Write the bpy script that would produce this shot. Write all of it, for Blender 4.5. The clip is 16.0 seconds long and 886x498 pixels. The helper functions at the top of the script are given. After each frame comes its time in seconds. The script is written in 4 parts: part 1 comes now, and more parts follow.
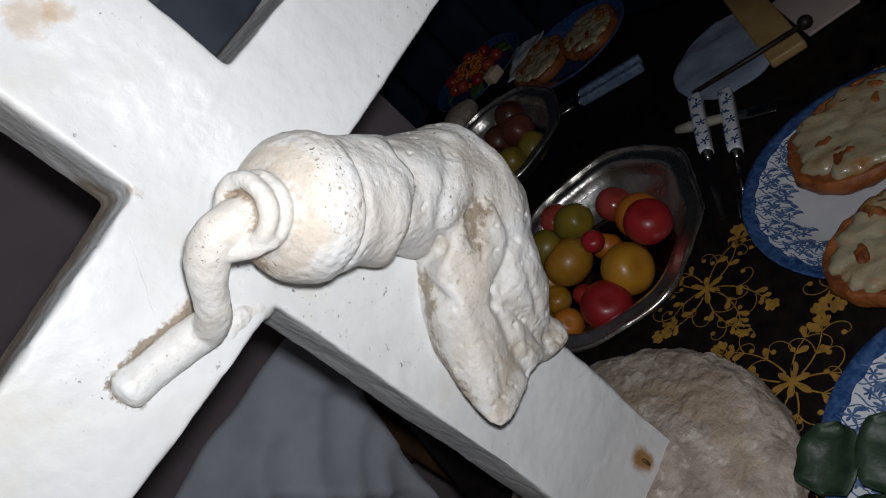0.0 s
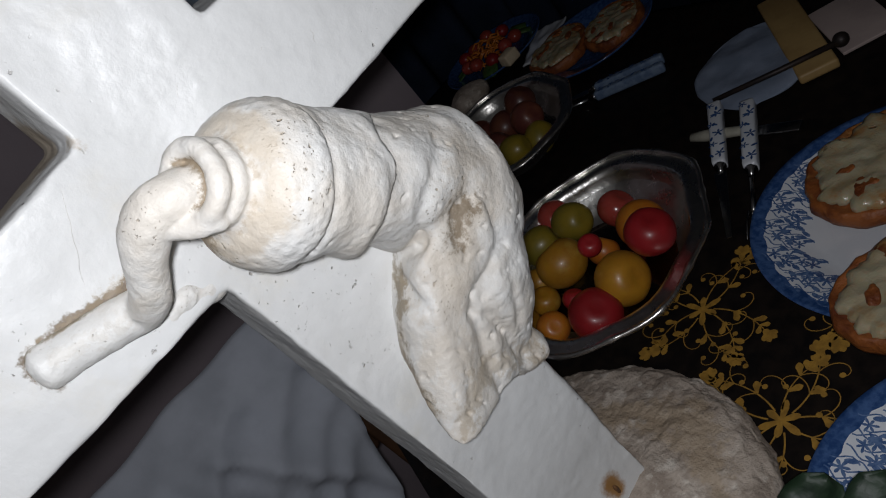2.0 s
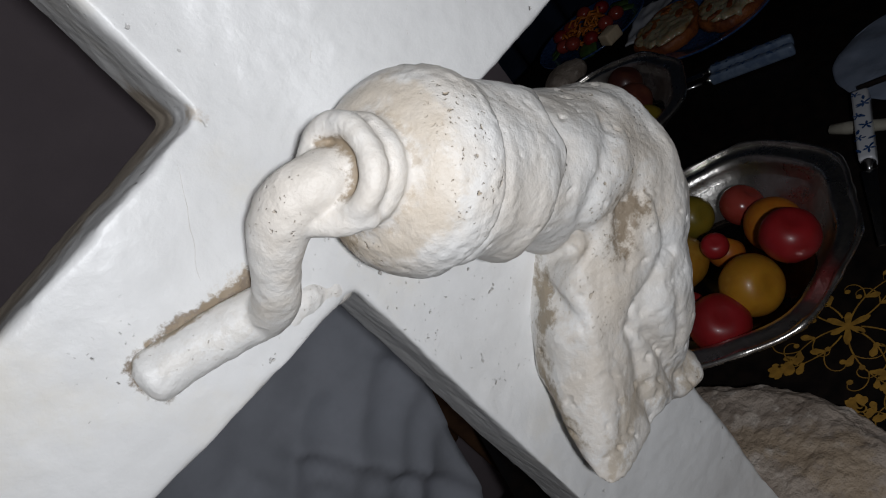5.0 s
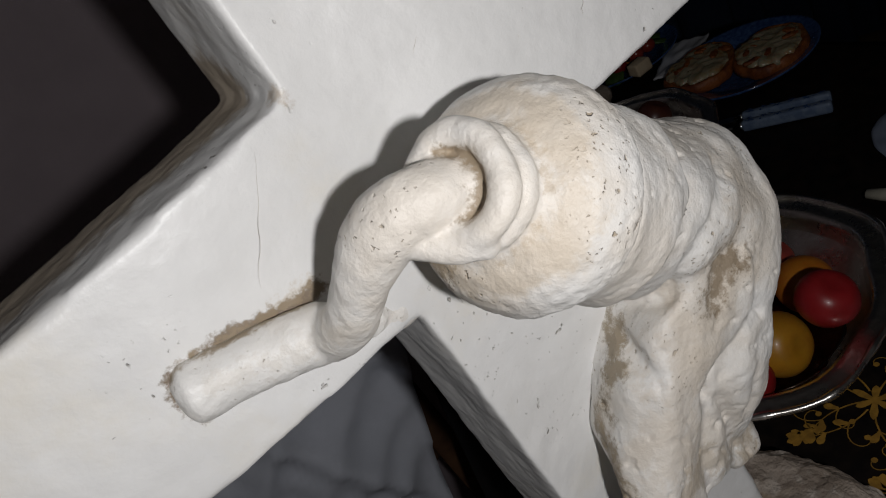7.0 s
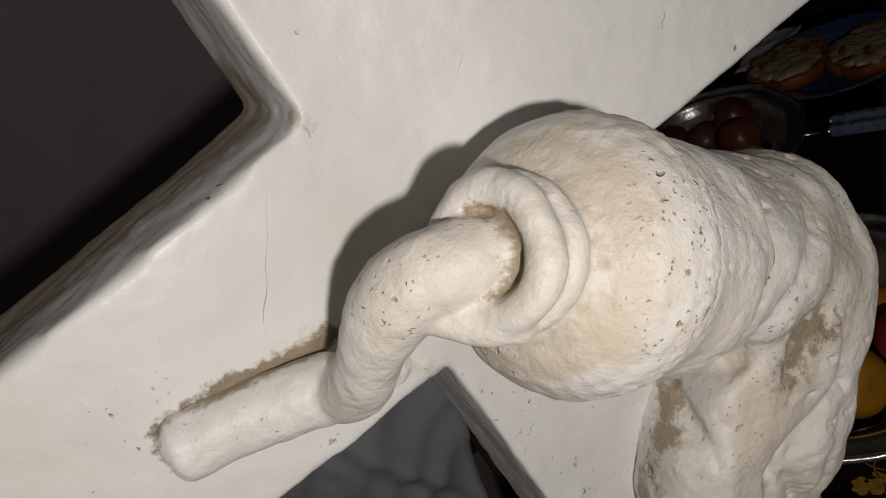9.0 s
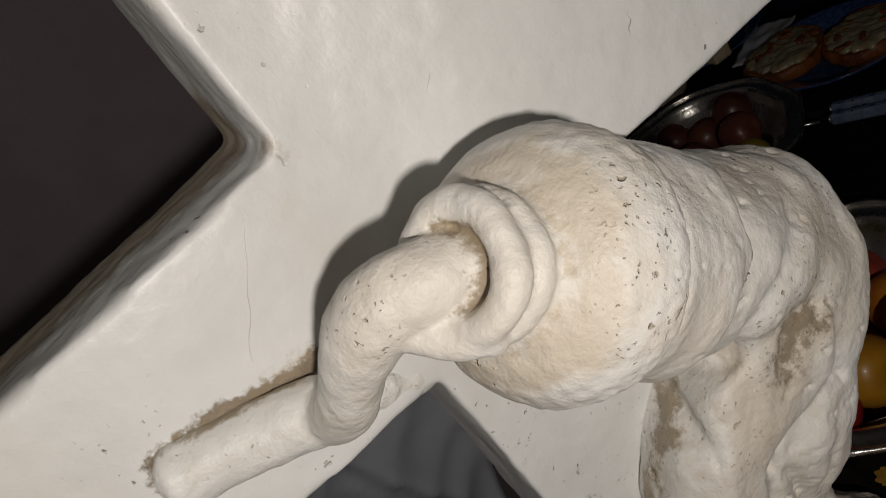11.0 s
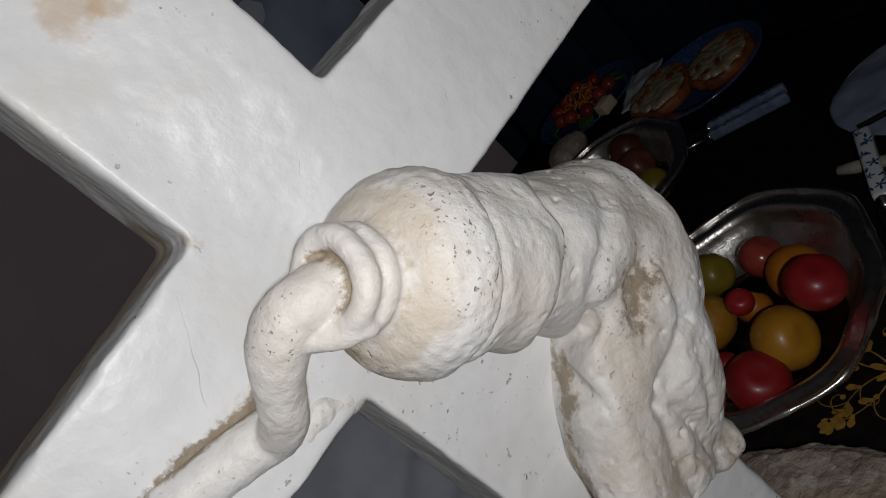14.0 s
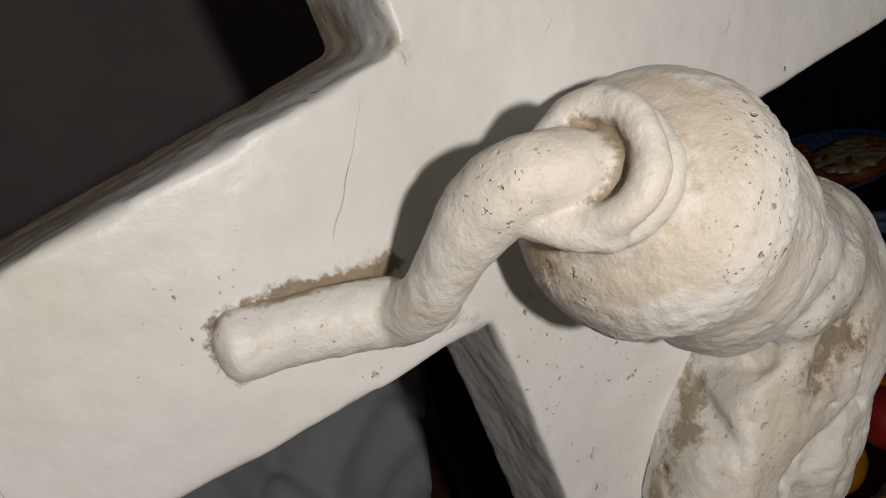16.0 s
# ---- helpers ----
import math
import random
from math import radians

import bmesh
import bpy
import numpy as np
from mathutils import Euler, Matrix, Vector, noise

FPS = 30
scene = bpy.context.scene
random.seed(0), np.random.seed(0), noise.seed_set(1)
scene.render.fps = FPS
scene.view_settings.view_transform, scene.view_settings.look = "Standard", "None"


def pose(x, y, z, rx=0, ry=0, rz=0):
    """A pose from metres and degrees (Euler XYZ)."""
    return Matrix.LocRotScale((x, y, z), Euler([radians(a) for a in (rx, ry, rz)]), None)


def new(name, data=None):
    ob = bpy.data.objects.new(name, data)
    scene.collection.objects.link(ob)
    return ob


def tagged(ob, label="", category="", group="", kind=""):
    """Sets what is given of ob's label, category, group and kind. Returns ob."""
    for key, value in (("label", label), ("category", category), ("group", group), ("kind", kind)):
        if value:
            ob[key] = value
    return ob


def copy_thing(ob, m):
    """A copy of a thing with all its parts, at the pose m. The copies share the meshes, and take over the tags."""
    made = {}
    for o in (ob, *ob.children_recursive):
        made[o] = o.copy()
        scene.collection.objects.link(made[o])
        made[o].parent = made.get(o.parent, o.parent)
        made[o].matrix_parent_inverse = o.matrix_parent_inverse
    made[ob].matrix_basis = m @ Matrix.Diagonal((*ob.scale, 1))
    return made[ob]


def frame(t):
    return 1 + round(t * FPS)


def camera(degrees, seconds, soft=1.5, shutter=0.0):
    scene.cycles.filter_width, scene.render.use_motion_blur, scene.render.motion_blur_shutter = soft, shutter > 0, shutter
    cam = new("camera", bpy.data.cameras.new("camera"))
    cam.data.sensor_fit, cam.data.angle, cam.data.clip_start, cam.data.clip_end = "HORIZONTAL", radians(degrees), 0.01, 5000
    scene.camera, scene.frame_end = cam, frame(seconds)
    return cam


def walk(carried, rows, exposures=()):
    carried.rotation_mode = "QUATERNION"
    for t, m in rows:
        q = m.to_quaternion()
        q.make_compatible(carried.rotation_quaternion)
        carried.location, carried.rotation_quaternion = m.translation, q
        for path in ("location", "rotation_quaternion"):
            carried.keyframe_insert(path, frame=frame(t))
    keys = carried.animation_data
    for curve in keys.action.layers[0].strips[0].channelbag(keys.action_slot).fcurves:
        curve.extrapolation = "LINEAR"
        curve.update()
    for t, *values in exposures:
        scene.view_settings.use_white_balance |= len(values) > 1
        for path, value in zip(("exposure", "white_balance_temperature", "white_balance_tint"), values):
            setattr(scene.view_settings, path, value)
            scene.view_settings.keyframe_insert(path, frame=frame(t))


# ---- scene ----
cam = camera(65.8, 16.0, 1.1)
METRES = 0.5
BASE = pose(-0.070, -0.353, 1.262, -38.62, 41.84, -45.41)
ROWS = [
    (0.0, 0.0, 0.0, 0.0, 0.0, 0.0, -0.0),
    (0.5, 0.0273, 0.0382, -0.0267, -1.1, -2.82, -0.11),
    (1.0, 0.0237, 0.0522, -0.0196, -0.81, -2.2, -2.12),
    (1.5, 0.0101, 0.0596, -0.0047, -0.4, -1.63, -4.13),
    (2.0, 0.0172, 0.0751, 0.0228, -0.11, -1.99, -6.55),
    (2.5, 0.0155, 0.1138, 0.0379, 2.39, -3.92, -8.11),
    (3.0, 0.0102, 0.1214, 0.0704, 4.45, -2.53, -5.16),
    (3.5, -0.0065, 0.1395, 0.0634, 5.18, -4.36, -4.84),
    (4.0, -0.0057, 0.1169, 0.0666, 5.51, -3.13, -3.8),
    (4.5, -0.0455, 0.1468, 0.0473, 6.16, -4.08, -5.45),
    (5.0, -0.0671, 0.1765, 0.025, 5.23, -4.31, -9.1),
    (7.5, -0.1616, 0.2465, 0.0211, 5.01, -4.14, -18.19),
    (8.0, -0.1569, 0.273, 0.0401, 7.58, -6.08, -19.62),
    (8.5, -0.1579, 0.2918, 0.0564, 9.05, -7.48, -20.78),
    (11.0, -0.1355, 0.2923, 0.0697, 10.17, -6.64, -16.39),
    (11.5, -0.1227, 0.2974, 0.0798, 9.53, -6.41, -16.25),
    (12.0, -0.1318, 0.2879, 0.0745, 10.64, -6.58, -15.29),
    (12.5, -0.0822, 0.2888, 0.0669, 8.99, -5.51, -12.45),
    (13.0, -0.0894, 0.2373, 0.0672, 9.0, -1.15, -9.82),
    (13.5, -0.0661, 0.2167, 0.0376, 7.53, -0.06, -4.9),
    (14.0, -0.0534, 0.1866, 0.0368, 7.11, 2.4, -2.42),
    (14.5, -0.0993, 0.2115, 0.0147, 7.09, 1.44, -11.7),
    (15.0, -0.1244, 0.24, 0.0157, 7.14, 1.14, -18.9),
    (15.5, -0.1372, 0.2578, 0.0082, 7.85, 0.61, -21.3),
    (16.0, -0.1729, 0.2762, -0.0322, 6.81, -0.1, -27.94),
]
EXPOSURES = [(0.0, 0.0, 6050, 11), (2.0, -0.15, 6050, 11), (5.0, -0.4, 6050, 11), (7.5, -0.52, 6550, 12), (8.5, -0.6, 6850, 12), (11.0, -0.68, 7000, 12), (12.5, -0.7, 7000, 12), (13.5, -0.57, 6250, 12), (14.5, -0.55, 6250, 12), (15.2, -0.55, 6700, 12), (16.0, -0.64, 7000, 12)]
walk(cam, [(t, BASE @ pose(METRES * x, METRES * y, METRES * z, 90 + pitch, roll, yaw)) for t, x, y, z, yaw, pitch, roll in ROWS], EXPOSURES)

# ---- world and light ----
world = bpy.data.worlds.new("dark_room")
scene.world = world
world.use_nodes = True
world.node_tree.nodes["Background"].inputs[0].default_value = (0.55, 0.62, 0.8, 1)
world.node_tree.nodes["Background"].inputs[1].default_value = 0.01
torch = new("phone_torch", bpy.data.lights.new("phone_torch", "POINT"))
torch.data.energy, torch.data.shadow_soft_size, torch.data.color = 5.2, 0.008, (1.0, 0.98, 0.95)
torch.location = BASE @ Vector((0.002, 0.012, 0.017))
tagged(torch, "small cold-white torch lamp of the phone that films", "lamp")


# ---- materials ----
def mat(name, c1, c2, scale=20, rough=0.7, bump=0.3, metallic=0.0, detail=6, c3=None, scale3=4, grain=200, coat=0.0, dist=0.001, sss=0.0, vary=0.0, low=0.35, high=0.65):
    """A surface of two mottled colours, a third one in large stains, with fine relief."""
    m = bpy.data.materials.new(name)
    m.use_nodes = True
    nt = m.node_tree
    b = nt.nodes["Principled BSDF"]
    tc = nt.nodes.new("ShaderNodeTexCoord")

    def noisy(sc, de=detail, ro=0.6):
        n = nt.nodes.new("ShaderNodeTexNoise")
        n.inputs["Scale"].default_value, n.inputs["Detail"].default_value, n.inputs["Roughness"].default_value = sc, de, ro
        nt.links.new(tc.outputs["Object"], n.inputs["Vector"])
        return n

    def mixed(fac, a, bcol):
        x = nt.nodes.new("ShaderNodeMix")
        x.data_type = "RGBA"
        for sock, v in ((x.inputs[0], fac), (x.inputs[6], a), (x.inputs[7], bcol)):
            if isinstance(v, tuple):
                sock.default_value = (*v, 1)
            elif isinstance(v, float):
                sock.default_value = v
            else:
                nt.links.new(v, sock)
        return x.outputs[2]

    def ramped(src, lo, hi):
        r = nt.nodes.new("ShaderNodeMapRange")
        r.inputs[1].default_value, r.inputs[2].default_value = lo, hi
        r.interpolation_type = "SMOOTHSTEP"
        nt.links.new(src, r.inputs[0])
        return r.outputs[0]

    n1 = noisy(scale)
    col = mixed(ramped(n1.outputs["Fac"], low, high), c1, c2)
    if c3:
        n3 = noisy(scale3, 8, 0.65)
        col = mixed(ramped(n3.outputs["Fac"], 0.52, 0.72), col, c3)
    if vary:
        oi = nt.nodes.new("ShaderNodeObjectInfo")
        hs = nt.nodes.new("ShaderNodeHueSaturation")
        mr = nt.nodes.new("ShaderNodeMapRange")
        mr.inputs[3].default_value, mr.inputs[4].default_value = 1 - vary, 1 + vary
        nt.links.new(oi.outputs["Random"], mr.inputs[0])
        nt.links.new(mr.outputs[0], hs.inputs["Value"])
        nt.links.new(col, hs.inputs["Color"])
        col = hs.outputs[0]
    nt.links.new(col, b.inputs["Base Color"])
    g = noisy(grain, 4, 0.6)
    rr = nt.nodes.new("ShaderNodeMapRange")
    rr.inputs[3].default_value, rr.inputs[4].default_value = max(0.02, rough - 0.12), min(1, rough + 0.12)
    nt.links.new(n1.outputs["Fac"], rr.inputs[0])
    nt.links.new(rr.outputs[0], b.inputs["Roughness"])
    b.inputs["Metallic"].default_value, b.inputs["Coat Weight"].default_value = metallic, coat
    b.inputs["Coat Roughness"].default_value = 0.15
    if sss:
        b.inputs["Subsurface Weight"].default_value = sss
        b.inputs["Subsurface Scale"].default_value = 0.004
    bu = nt.nodes.new("ShaderNodeBump")
    bu.inputs["Strength"].default_value, bu.inputs["Distance"].default_value = bump, dist
    nt.links.new(g.outputs["Fac"], bu.inputs["Height"])
    nt.links.new(bu.outputs[0], b.inputs["Normal"])
    m["nodes_for"] = name
    return m


def stained(m, colour, places, rim=0.6, wob=60, amount=1.0, shift=(0, 0.03, 0.75)):
    """Stains of a set place and radius, with frayed edges, over the colour of a material."""
    nt = m.node_tree
    b = nt.nodes["Principled BSDF"]
    src = b.inputs["Base Color"].links[0].from_socket
    tc = nt.nodes.new("ShaderNodeTexCoord")
    n = nt.nodes.new("ShaderNodeTexNoise")
    n.inputs["Scale"].default_value, n.inputs["Detail"].default_value = wob, 6
    nt.links.new(tc.outputs["Object"], n.inputs["Vector"])
    for (x, y, z), r in places:
        x, y, z = x - shift[0], y - shift[1], z - shift[2]
        d = nt.nodes.new("ShaderNodeVectorMath")
        d.operation = "DISTANCE"
        d.inputs[1].default_value = (x, y, z)
        nt.links.new(tc.outputs["Object"], d.inputs[0])
        a = nt.nodes.new("ShaderNodeMath")
        a.operation = "MULTIPLY_ADD"
        a.inputs[1].default_value, a.inputs[2].default_value = -r * 1.6, r * 0.8
        nt.links.new(n.outputs["Fac"], a.inputs[0])
        s = nt.nodes.new("ShaderNodeMath")
        nt.links.new(a.outputs[0], s.inputs[0])
        nt.links.new(d.outputs["Value"], s.inputs[1])
        mr = nt.nodes.new("ShaderNodeMapRange")
        mr.interpolation_type = "SMOOTHSTEP"
        mr.inputs[1].default_value, mr.inputs[2].default_value = r, r * (1 - rim)
        mr.inputs[3].default_value, mr.inputs[4].default_value = 0, amount
        nt.links.new(s.outputs[0], mr.inputs[0])
        x_ = nt.nodes.new("ShaderNodeMix")
        x_.data_type = "RGBA"
        x_.inputs[7].default_value = (*colour, 1)
        nt.links.new(mr.outputs[0], x_.inputs[0])
        nt.links.new(src, x_.inputs[6])
        src = x_.outputs[2]
    nt.links.new(src, b.inputs["Base Color"])
    return m


def streaked(m, colour, ends, r, amount=0.7, wob=180, shift=(0, 0.03, 0.75), wild=1.2, core=0.25):
    """Lines of a given colour from point to point, with frayed edges, over the colour of a material."""
    nt = m.node_tree
    b = nt.nodes["Principled BSDF"]
    src = b.inputs["Base Color"].links[0].from_socket
    tc = nt.nodes.new("ShaderNodeTexCoord")
    n = nt.nodes.new("ShaderNodeTexNoise")
    n.inputs["Scale"].default_value, n.inputs["Detail"].default_value, n.inputs["Roughness"].default_value = wob, 6, 0.7
    nt.links.new(tc.outputs["Object"], n.inputs["Vector"])
    least = None

    def vec(op, *vals):
        v = nt.nodes.new("ShaderNodeVectorMath")
        v.operation = op
        for i, x in enumerate(vals):
            if isinstance(x, (tuple, Vector)):
                v.inputs[i].default_value = tuple(x)
            elif x is not None:
                nt.links.new(x, v.inputs[i])
        return v

    def num(op, *vals):
        v = nt.nodes.new("ShaderNodeMath")
        v.operation = op
        for i, x in enumerate(vals):
            if isinstance(x, (int, float)):
                v.inputs[i].default_value = x
            else:
                nt.links.new(x, v.inputs[i])
        return v.outputs[0]

    pts = [Vector(p) - Vector(shift) for p in ends]
    for a, c in zip(pts, pts[1:]):
        way = c - a
        ln = way.length
        way.normalize()
        rel = vec("SUBTRACT", tc.outputs["Object"], a).outputs[0]
        t = num("MINIMUM", num("MAXIMUM", vec("DOT_PRODUCT", rel, way).outputs["Value"], 0.0), ln)
        foot = vec("SCALE", way)
        nt.links.new(t, foot.inputs["Scale"])
        d = vec("LENGTH", vec("SUBTRACT", rel, foot.outputs[0]).outputs[0]).outputs["Value"]
        least = d if least is None else num("MINIMUM", least, d)
    d = num("ADD", least, num("MULTIPLY", num("SUBTRACT", n.outputs["Fac"], 0.5), r * 2 * wild))
    mr = nt.nodes.new("ShaderNodeMapRange")
    mr.interpolation_type = "SMOOTHSTEP"
    mr.inputs[1].default_value, mr.inputs[2].default_value = r, r * core
    mr.inputs[3].default_value, mr.inputs[4].default_value = 0, amount
    nt.links.new(d, mr.inputs[0])
    x_ = nt.nodes.new("ShaderNodeMix")
    x_.data_type = "RGBA"
    x_.inputs[7].default_value = (*colour, 1)
    nt.links.new(mr.outputs[0], x_.inputs[0])
    nt.links.new(src, x_.inputs[6])
    nt.links.new(x_.outputs[2], b.inputs["Base Color"])
    return m


def cracked(m, colour, scale, width, share, amount=0.7, depth=0.001):
    """Fine broken crack lines in patches."""
    nt = m.node_tree
    b = nt.nodes["Principled BSDF"]
    src = b.inputs["Base Color"].links[0].from_socket
    tc = nt.nodes.new("ShaderNodeTexCoord")
    wn = nt.nodes.new("ShaderNodeTexNoise")
    wn.inputs["Scale"].default_value, wn.inputs["Detail"].default_value = scale * 0.8, 5
    wm = nt.nodes.new("ShaderNodeVectorMath")
    wm.operation = "MULTIPLY_ADD"
    wm.inputs[1].default_value = (0.9 / scale,) * 3
    nt.links.new(tc.outputs["Object"], wn.inputs["Vector"])
    nt.links.new(wn.outputs["Color"], wm.inputs[0])
    nt.links.new(tc.outputs["Object"], wm.inputs[2])
    v = nt.nodes.new("ShaderNodeTexVoronoi")
    v.feature = "DISTANCE_TO_EDGE"
    v.inputs["Scale"].default_value = scale
    nt.links.new(wm.outputs[0], v.inputs["Vector"])
    pn = nt.nodes.new("ShaderNodeTexNoise")
    pn.inputs["Scale"].default_value, pn.inputs["Detail"].default_value = scale * 0.5, 3
    nt.links.new(tc.outputs["Object"], pn.inputs["Vector"])
    a = nt.nodes.new("ShaderNodeMapRange")
    a.inputs[1].default_value, a.inputs[2].default_value = width, width * 0.3
    nt.links.new(v.outputs["Distance"], a.inputs[0])
    p = nt.nodes.new("ShaderNodeMapRange")
    p.inputs[1].default_value, p.inputs[2].default_value = share, share + 0.06
    nt.links.new(pn.outputs["Fac"], p.inputs[0])
    mu = nt.nodes.new("ShaderNodeMath")
    mu.operation = "MULTIPLY"
    nt.links.new(a.outputs[0], mu.inputs[0])
    nt.links.new(p.outputs[0], mu.inputs[1])
    fa = nt.nodes.new("ShaderNodeMath")
    fa.operation = "MULTIPLY"
    fa.inputs[1].default_value = amount
    nt.links.new(mu.outputs[0], fa.inputs[0])
    x_ = nt.nodes.new("ShaderNodeMix")
    x_.data_type = "RGBA"
    x_.inputs[7].default_value = (*colour, 1)
    nt.links.new(fa.outputs[0], x_.inputs[0])
    nt.links.new(src, x_.inputs[6])
    nt.links.new(x_.outputs[2], b.inputs["Base Color"])
    old = b.inputs["Normal"].links[0].from_socket
    bu = nt.nodes.new("ShaderNodeBump")
    bu.invert = True
    bu.inputs["Strength"].default_value, bu.inputs["Distance"].default_value = 1.0, depth
    nt.links.new(mu.outputs[0], bu.inputs["Height"])
    nt.links.new(old, bu.inputs["Normal"])
    nt.links.new(bu.outputs[0], b.inputs["Normal"])
    return m


def specked(m, colour, scale=90, size=0.16, share=0.5, depth=0.0015, strength=0.6):
    """Small chips and pits scattered in patches."""
    nt = m.node_tree
    b = nt.nodes["Principled BSDF"]
    src = b.inputs["Base Color"].links[0].from_socket
    tc = nt.nodes.new("ShaderNodeTexCoord")
    v = nt.nodes.new("ShaderNodeTexVoronoi")
    v.inputs["Scale"].default_value = scale
    wn = nt.nodes.new("ShaderNodeTexNoise")
    wn.inputs["Scale"].default_value, wn.inputs["Detail"].default_value = scale * 1.6, 3
    wm = nt.nodes.new("ShaderNodeVectorMath")
    wm.operation = "MULTIPLY_ADD"
    wm.inputs[1].default_value = (1.1 / scale,) * 3
    nt.links.new(tc.outputs["Object"], wn.inputs["Vector"])
    nt.links.new(wn.outputs["Color"], wm.inputs[0])
    nt.links.new(tc.outputs["Object"], wm.inputs[2])
    nt.links.new(wm.outputs[0], v.inputs["Vector"])
    pn = nt.nodes.new("ShaderNodeTexNoise")
    pn.inputs["Scale"].default_value, pn.inputs["Detail"].default_value = 16, 3
    nt.links.new(tc.outputs["Object"], pn.inputs["Vector"])
    a = nt.nodes.new("ShaderNodeMapRange")
    a.inputs[1].default_value, a.inputs[2].default_value = size, size * 0.45
    nt.links.new(v.outputs["Distance"], a.inputs[0])
    p = nt.nodes.new("ShaderNodeMapRange")
    p.inputs[1].default_value, p.inputs[2].default_value = share, share + 0.1
    nt.links.new(pn.outputs["Fac"], p.inputs[0])
    mu = nt.nodes.new("ShaderNodeMath")
    mu.operation = "MULTIPLY"
    nt.links.new(a.outputs[0], mu.inputs[0])
    nt.links.new(p.outputs[0], mu.inputs[1])
    x_ = nt.nodes.new("ShaderNodeMix")
    x_.data_type = "RGBA"
    x_.inputs[7].default_value = (*colour, 1)
    fa = nt.nodes.new("ShaderNodeMath")
    fa.operation = "MULTIPLY"
    fa.inputs[1].default_value = strength
    nt.links.new(mu.outputs[0], fa.inputs[0])
    nt.links.new(fa.outputs[0], x_.inputs[0])
    nt.links.new(src, x_.inputs[6])
    nt.links.new(x_.outputs[2], b.inputs["Base Color"])
    old = b.inputs["Normal"].links[0].from_socket
    bu = nt.nodes.new("ShaderNodeBump")
    bu.invert = True
    bu.inputs["Strength"].default_value, bu.inputs["Distance"].default_value = 0.9, depth
    nt.links.new(mu.outputs[0], bu.inputs["Height"])
    nt.links.new(old, bu.inputs["Normal"])
    nt.links.new(bu.outputs[0], b.inputs["Normal"])
    return m


DIRT = (0.27, 0.19, 0.10)
white_paint = mat("white_paint", (0.80, 0.80, 0.79), (0.75, 0.75, 0.74), 30, 0.42, 0.35, c3=(0.76, 0.73, 0.66), scale3=9, grain=200, dist=0.0009)
specked(white_paint, (0.28, 0.24, 0.19), 110, 0.11, 0.50, 0.0008, 0.6)
specked(white_paint, (0.30, 0.26, 0.2), 300, 0.13, 0.56, 0.0006, 0.5)
streaked(white_paint, (0.36, 0.17, 0.03), [(0.019, 0.0, 0.812), (0.0175, 0.0, 0.824)], 0.0115, 0.95, 150, wild=0.6)
stained(white_paint, (0.50, 0.30, 0.10), [((-0.004, 0.0, 1.302), 0.013), ((0.006, 0.0, 1.296), 0.008)], wob=150, amount=0.45)
# Dark brown line along the tube's upper edge on the arm, tan above it
streaked(white_paint, (0.19, 0.14, 0.09), [(-0.1172, -0.016, 1.168), (-0.1182, -0.016, 1.176), (-0.116, -0.016, 1.1825), (-0.098, -0.015, 1.1808), (-0.086, -0.0135, 1.1765), (-0.075, -0.011, 1.1730), (-0.067, -0.011, 1.1728)], 0.0046, 0.95, 300, wild=1.1, core=0.4)
streaked(white_paint, (0.48, 0.38, 0.24), [(-0.110, -0.015, 1.184), (-0.088, -0.013, 1.178), (-0.068, -0.011, 1.176)], 0.0032, 0.28, 300, wild=2.2)
streaked(white_paint, (0.34, 0.26, 0.16), [(-0.046, 0.040, 1.226), (-0.075, 0.034, 1.226), (-0.13, 0.026, 1.222), (-0.20, 0.022, 1.216)], 0.028, 0.75, 90, wild=0.7, core=0.5)
streaked(white_paint, (0.42, 0.33, 0.22), [(-0.039, -0.001, 1.225), (-0.039, -0.001, 1.2255)], 0.005, 0.6, 200)
streaked(white_paint, (0.42, 0.34, 0.24), [(-0.058, 0.0, 1.141), (-0.03, 0.0, 1.138)], 0.004, 0.5, 240)
plaster = mat("old_plaster", (0.80, 0.79, 0.765), (0.72, 0.67, 0.60), 26, 0.52, 0.55, c3=(0.78, 0.77, 0.75), scale3=14, grain=260, dist=0.0014)
streaked(plaster, (0.62, 0.53, 0.42), [(0.074, -0.030, 1.100), (0.055, -0.033, 1.082), (0.020, -0.037, 1.060), (-0.005, -0.037, 1.030), (-0.028, -0.044, 1.003)], 0.019, 0.38, 70, wild=2.2, core=0.3)
streaked(plaster, (0.60, 0.50, 0.38), [(0.040, -0.020, 0.975), (0.046, -0.012, 0.980)], 0.014, 0.5, 90, wild=2.0)
specked(plaster, (0.40, 0.32, 0.22), 190, 0.18, 0.55, 0.0007, 0.85)
specked(plaster, (0.42, 0.34, 0.24), 420, 0.18, 0.52, 0.0005, 0.7)
streaked(plaster, (0.23, 0.175, 0.115), [(0.042, -0.031, 1.071), (0.048, -0.033, 1.077), (0.057, -0.035, 1.083), (0.061, -0.037, 1.083)], 0.0100, 1.0, 240, wild=1.7, core=0.2)
streaked(plaster, (0.22, 0.17, 0.12), [(0.069, -0.040, 1.079), (0.0626, -0.0387, 1.0845), (0.0549, -0.0355, 1.0860), (0.044, -0.032, 1.082)], 0.0018, 0.8, 400, wild=1.4)
streaked(plaster, (0.38, 0.31, 0.22), [(0.036, -0.028, 1.068), (0.0371, -0.0314, 1.0622), (0.0442, -0.0342, 1.0577)], 0.0022, 0.7, 400, wild=1.6)
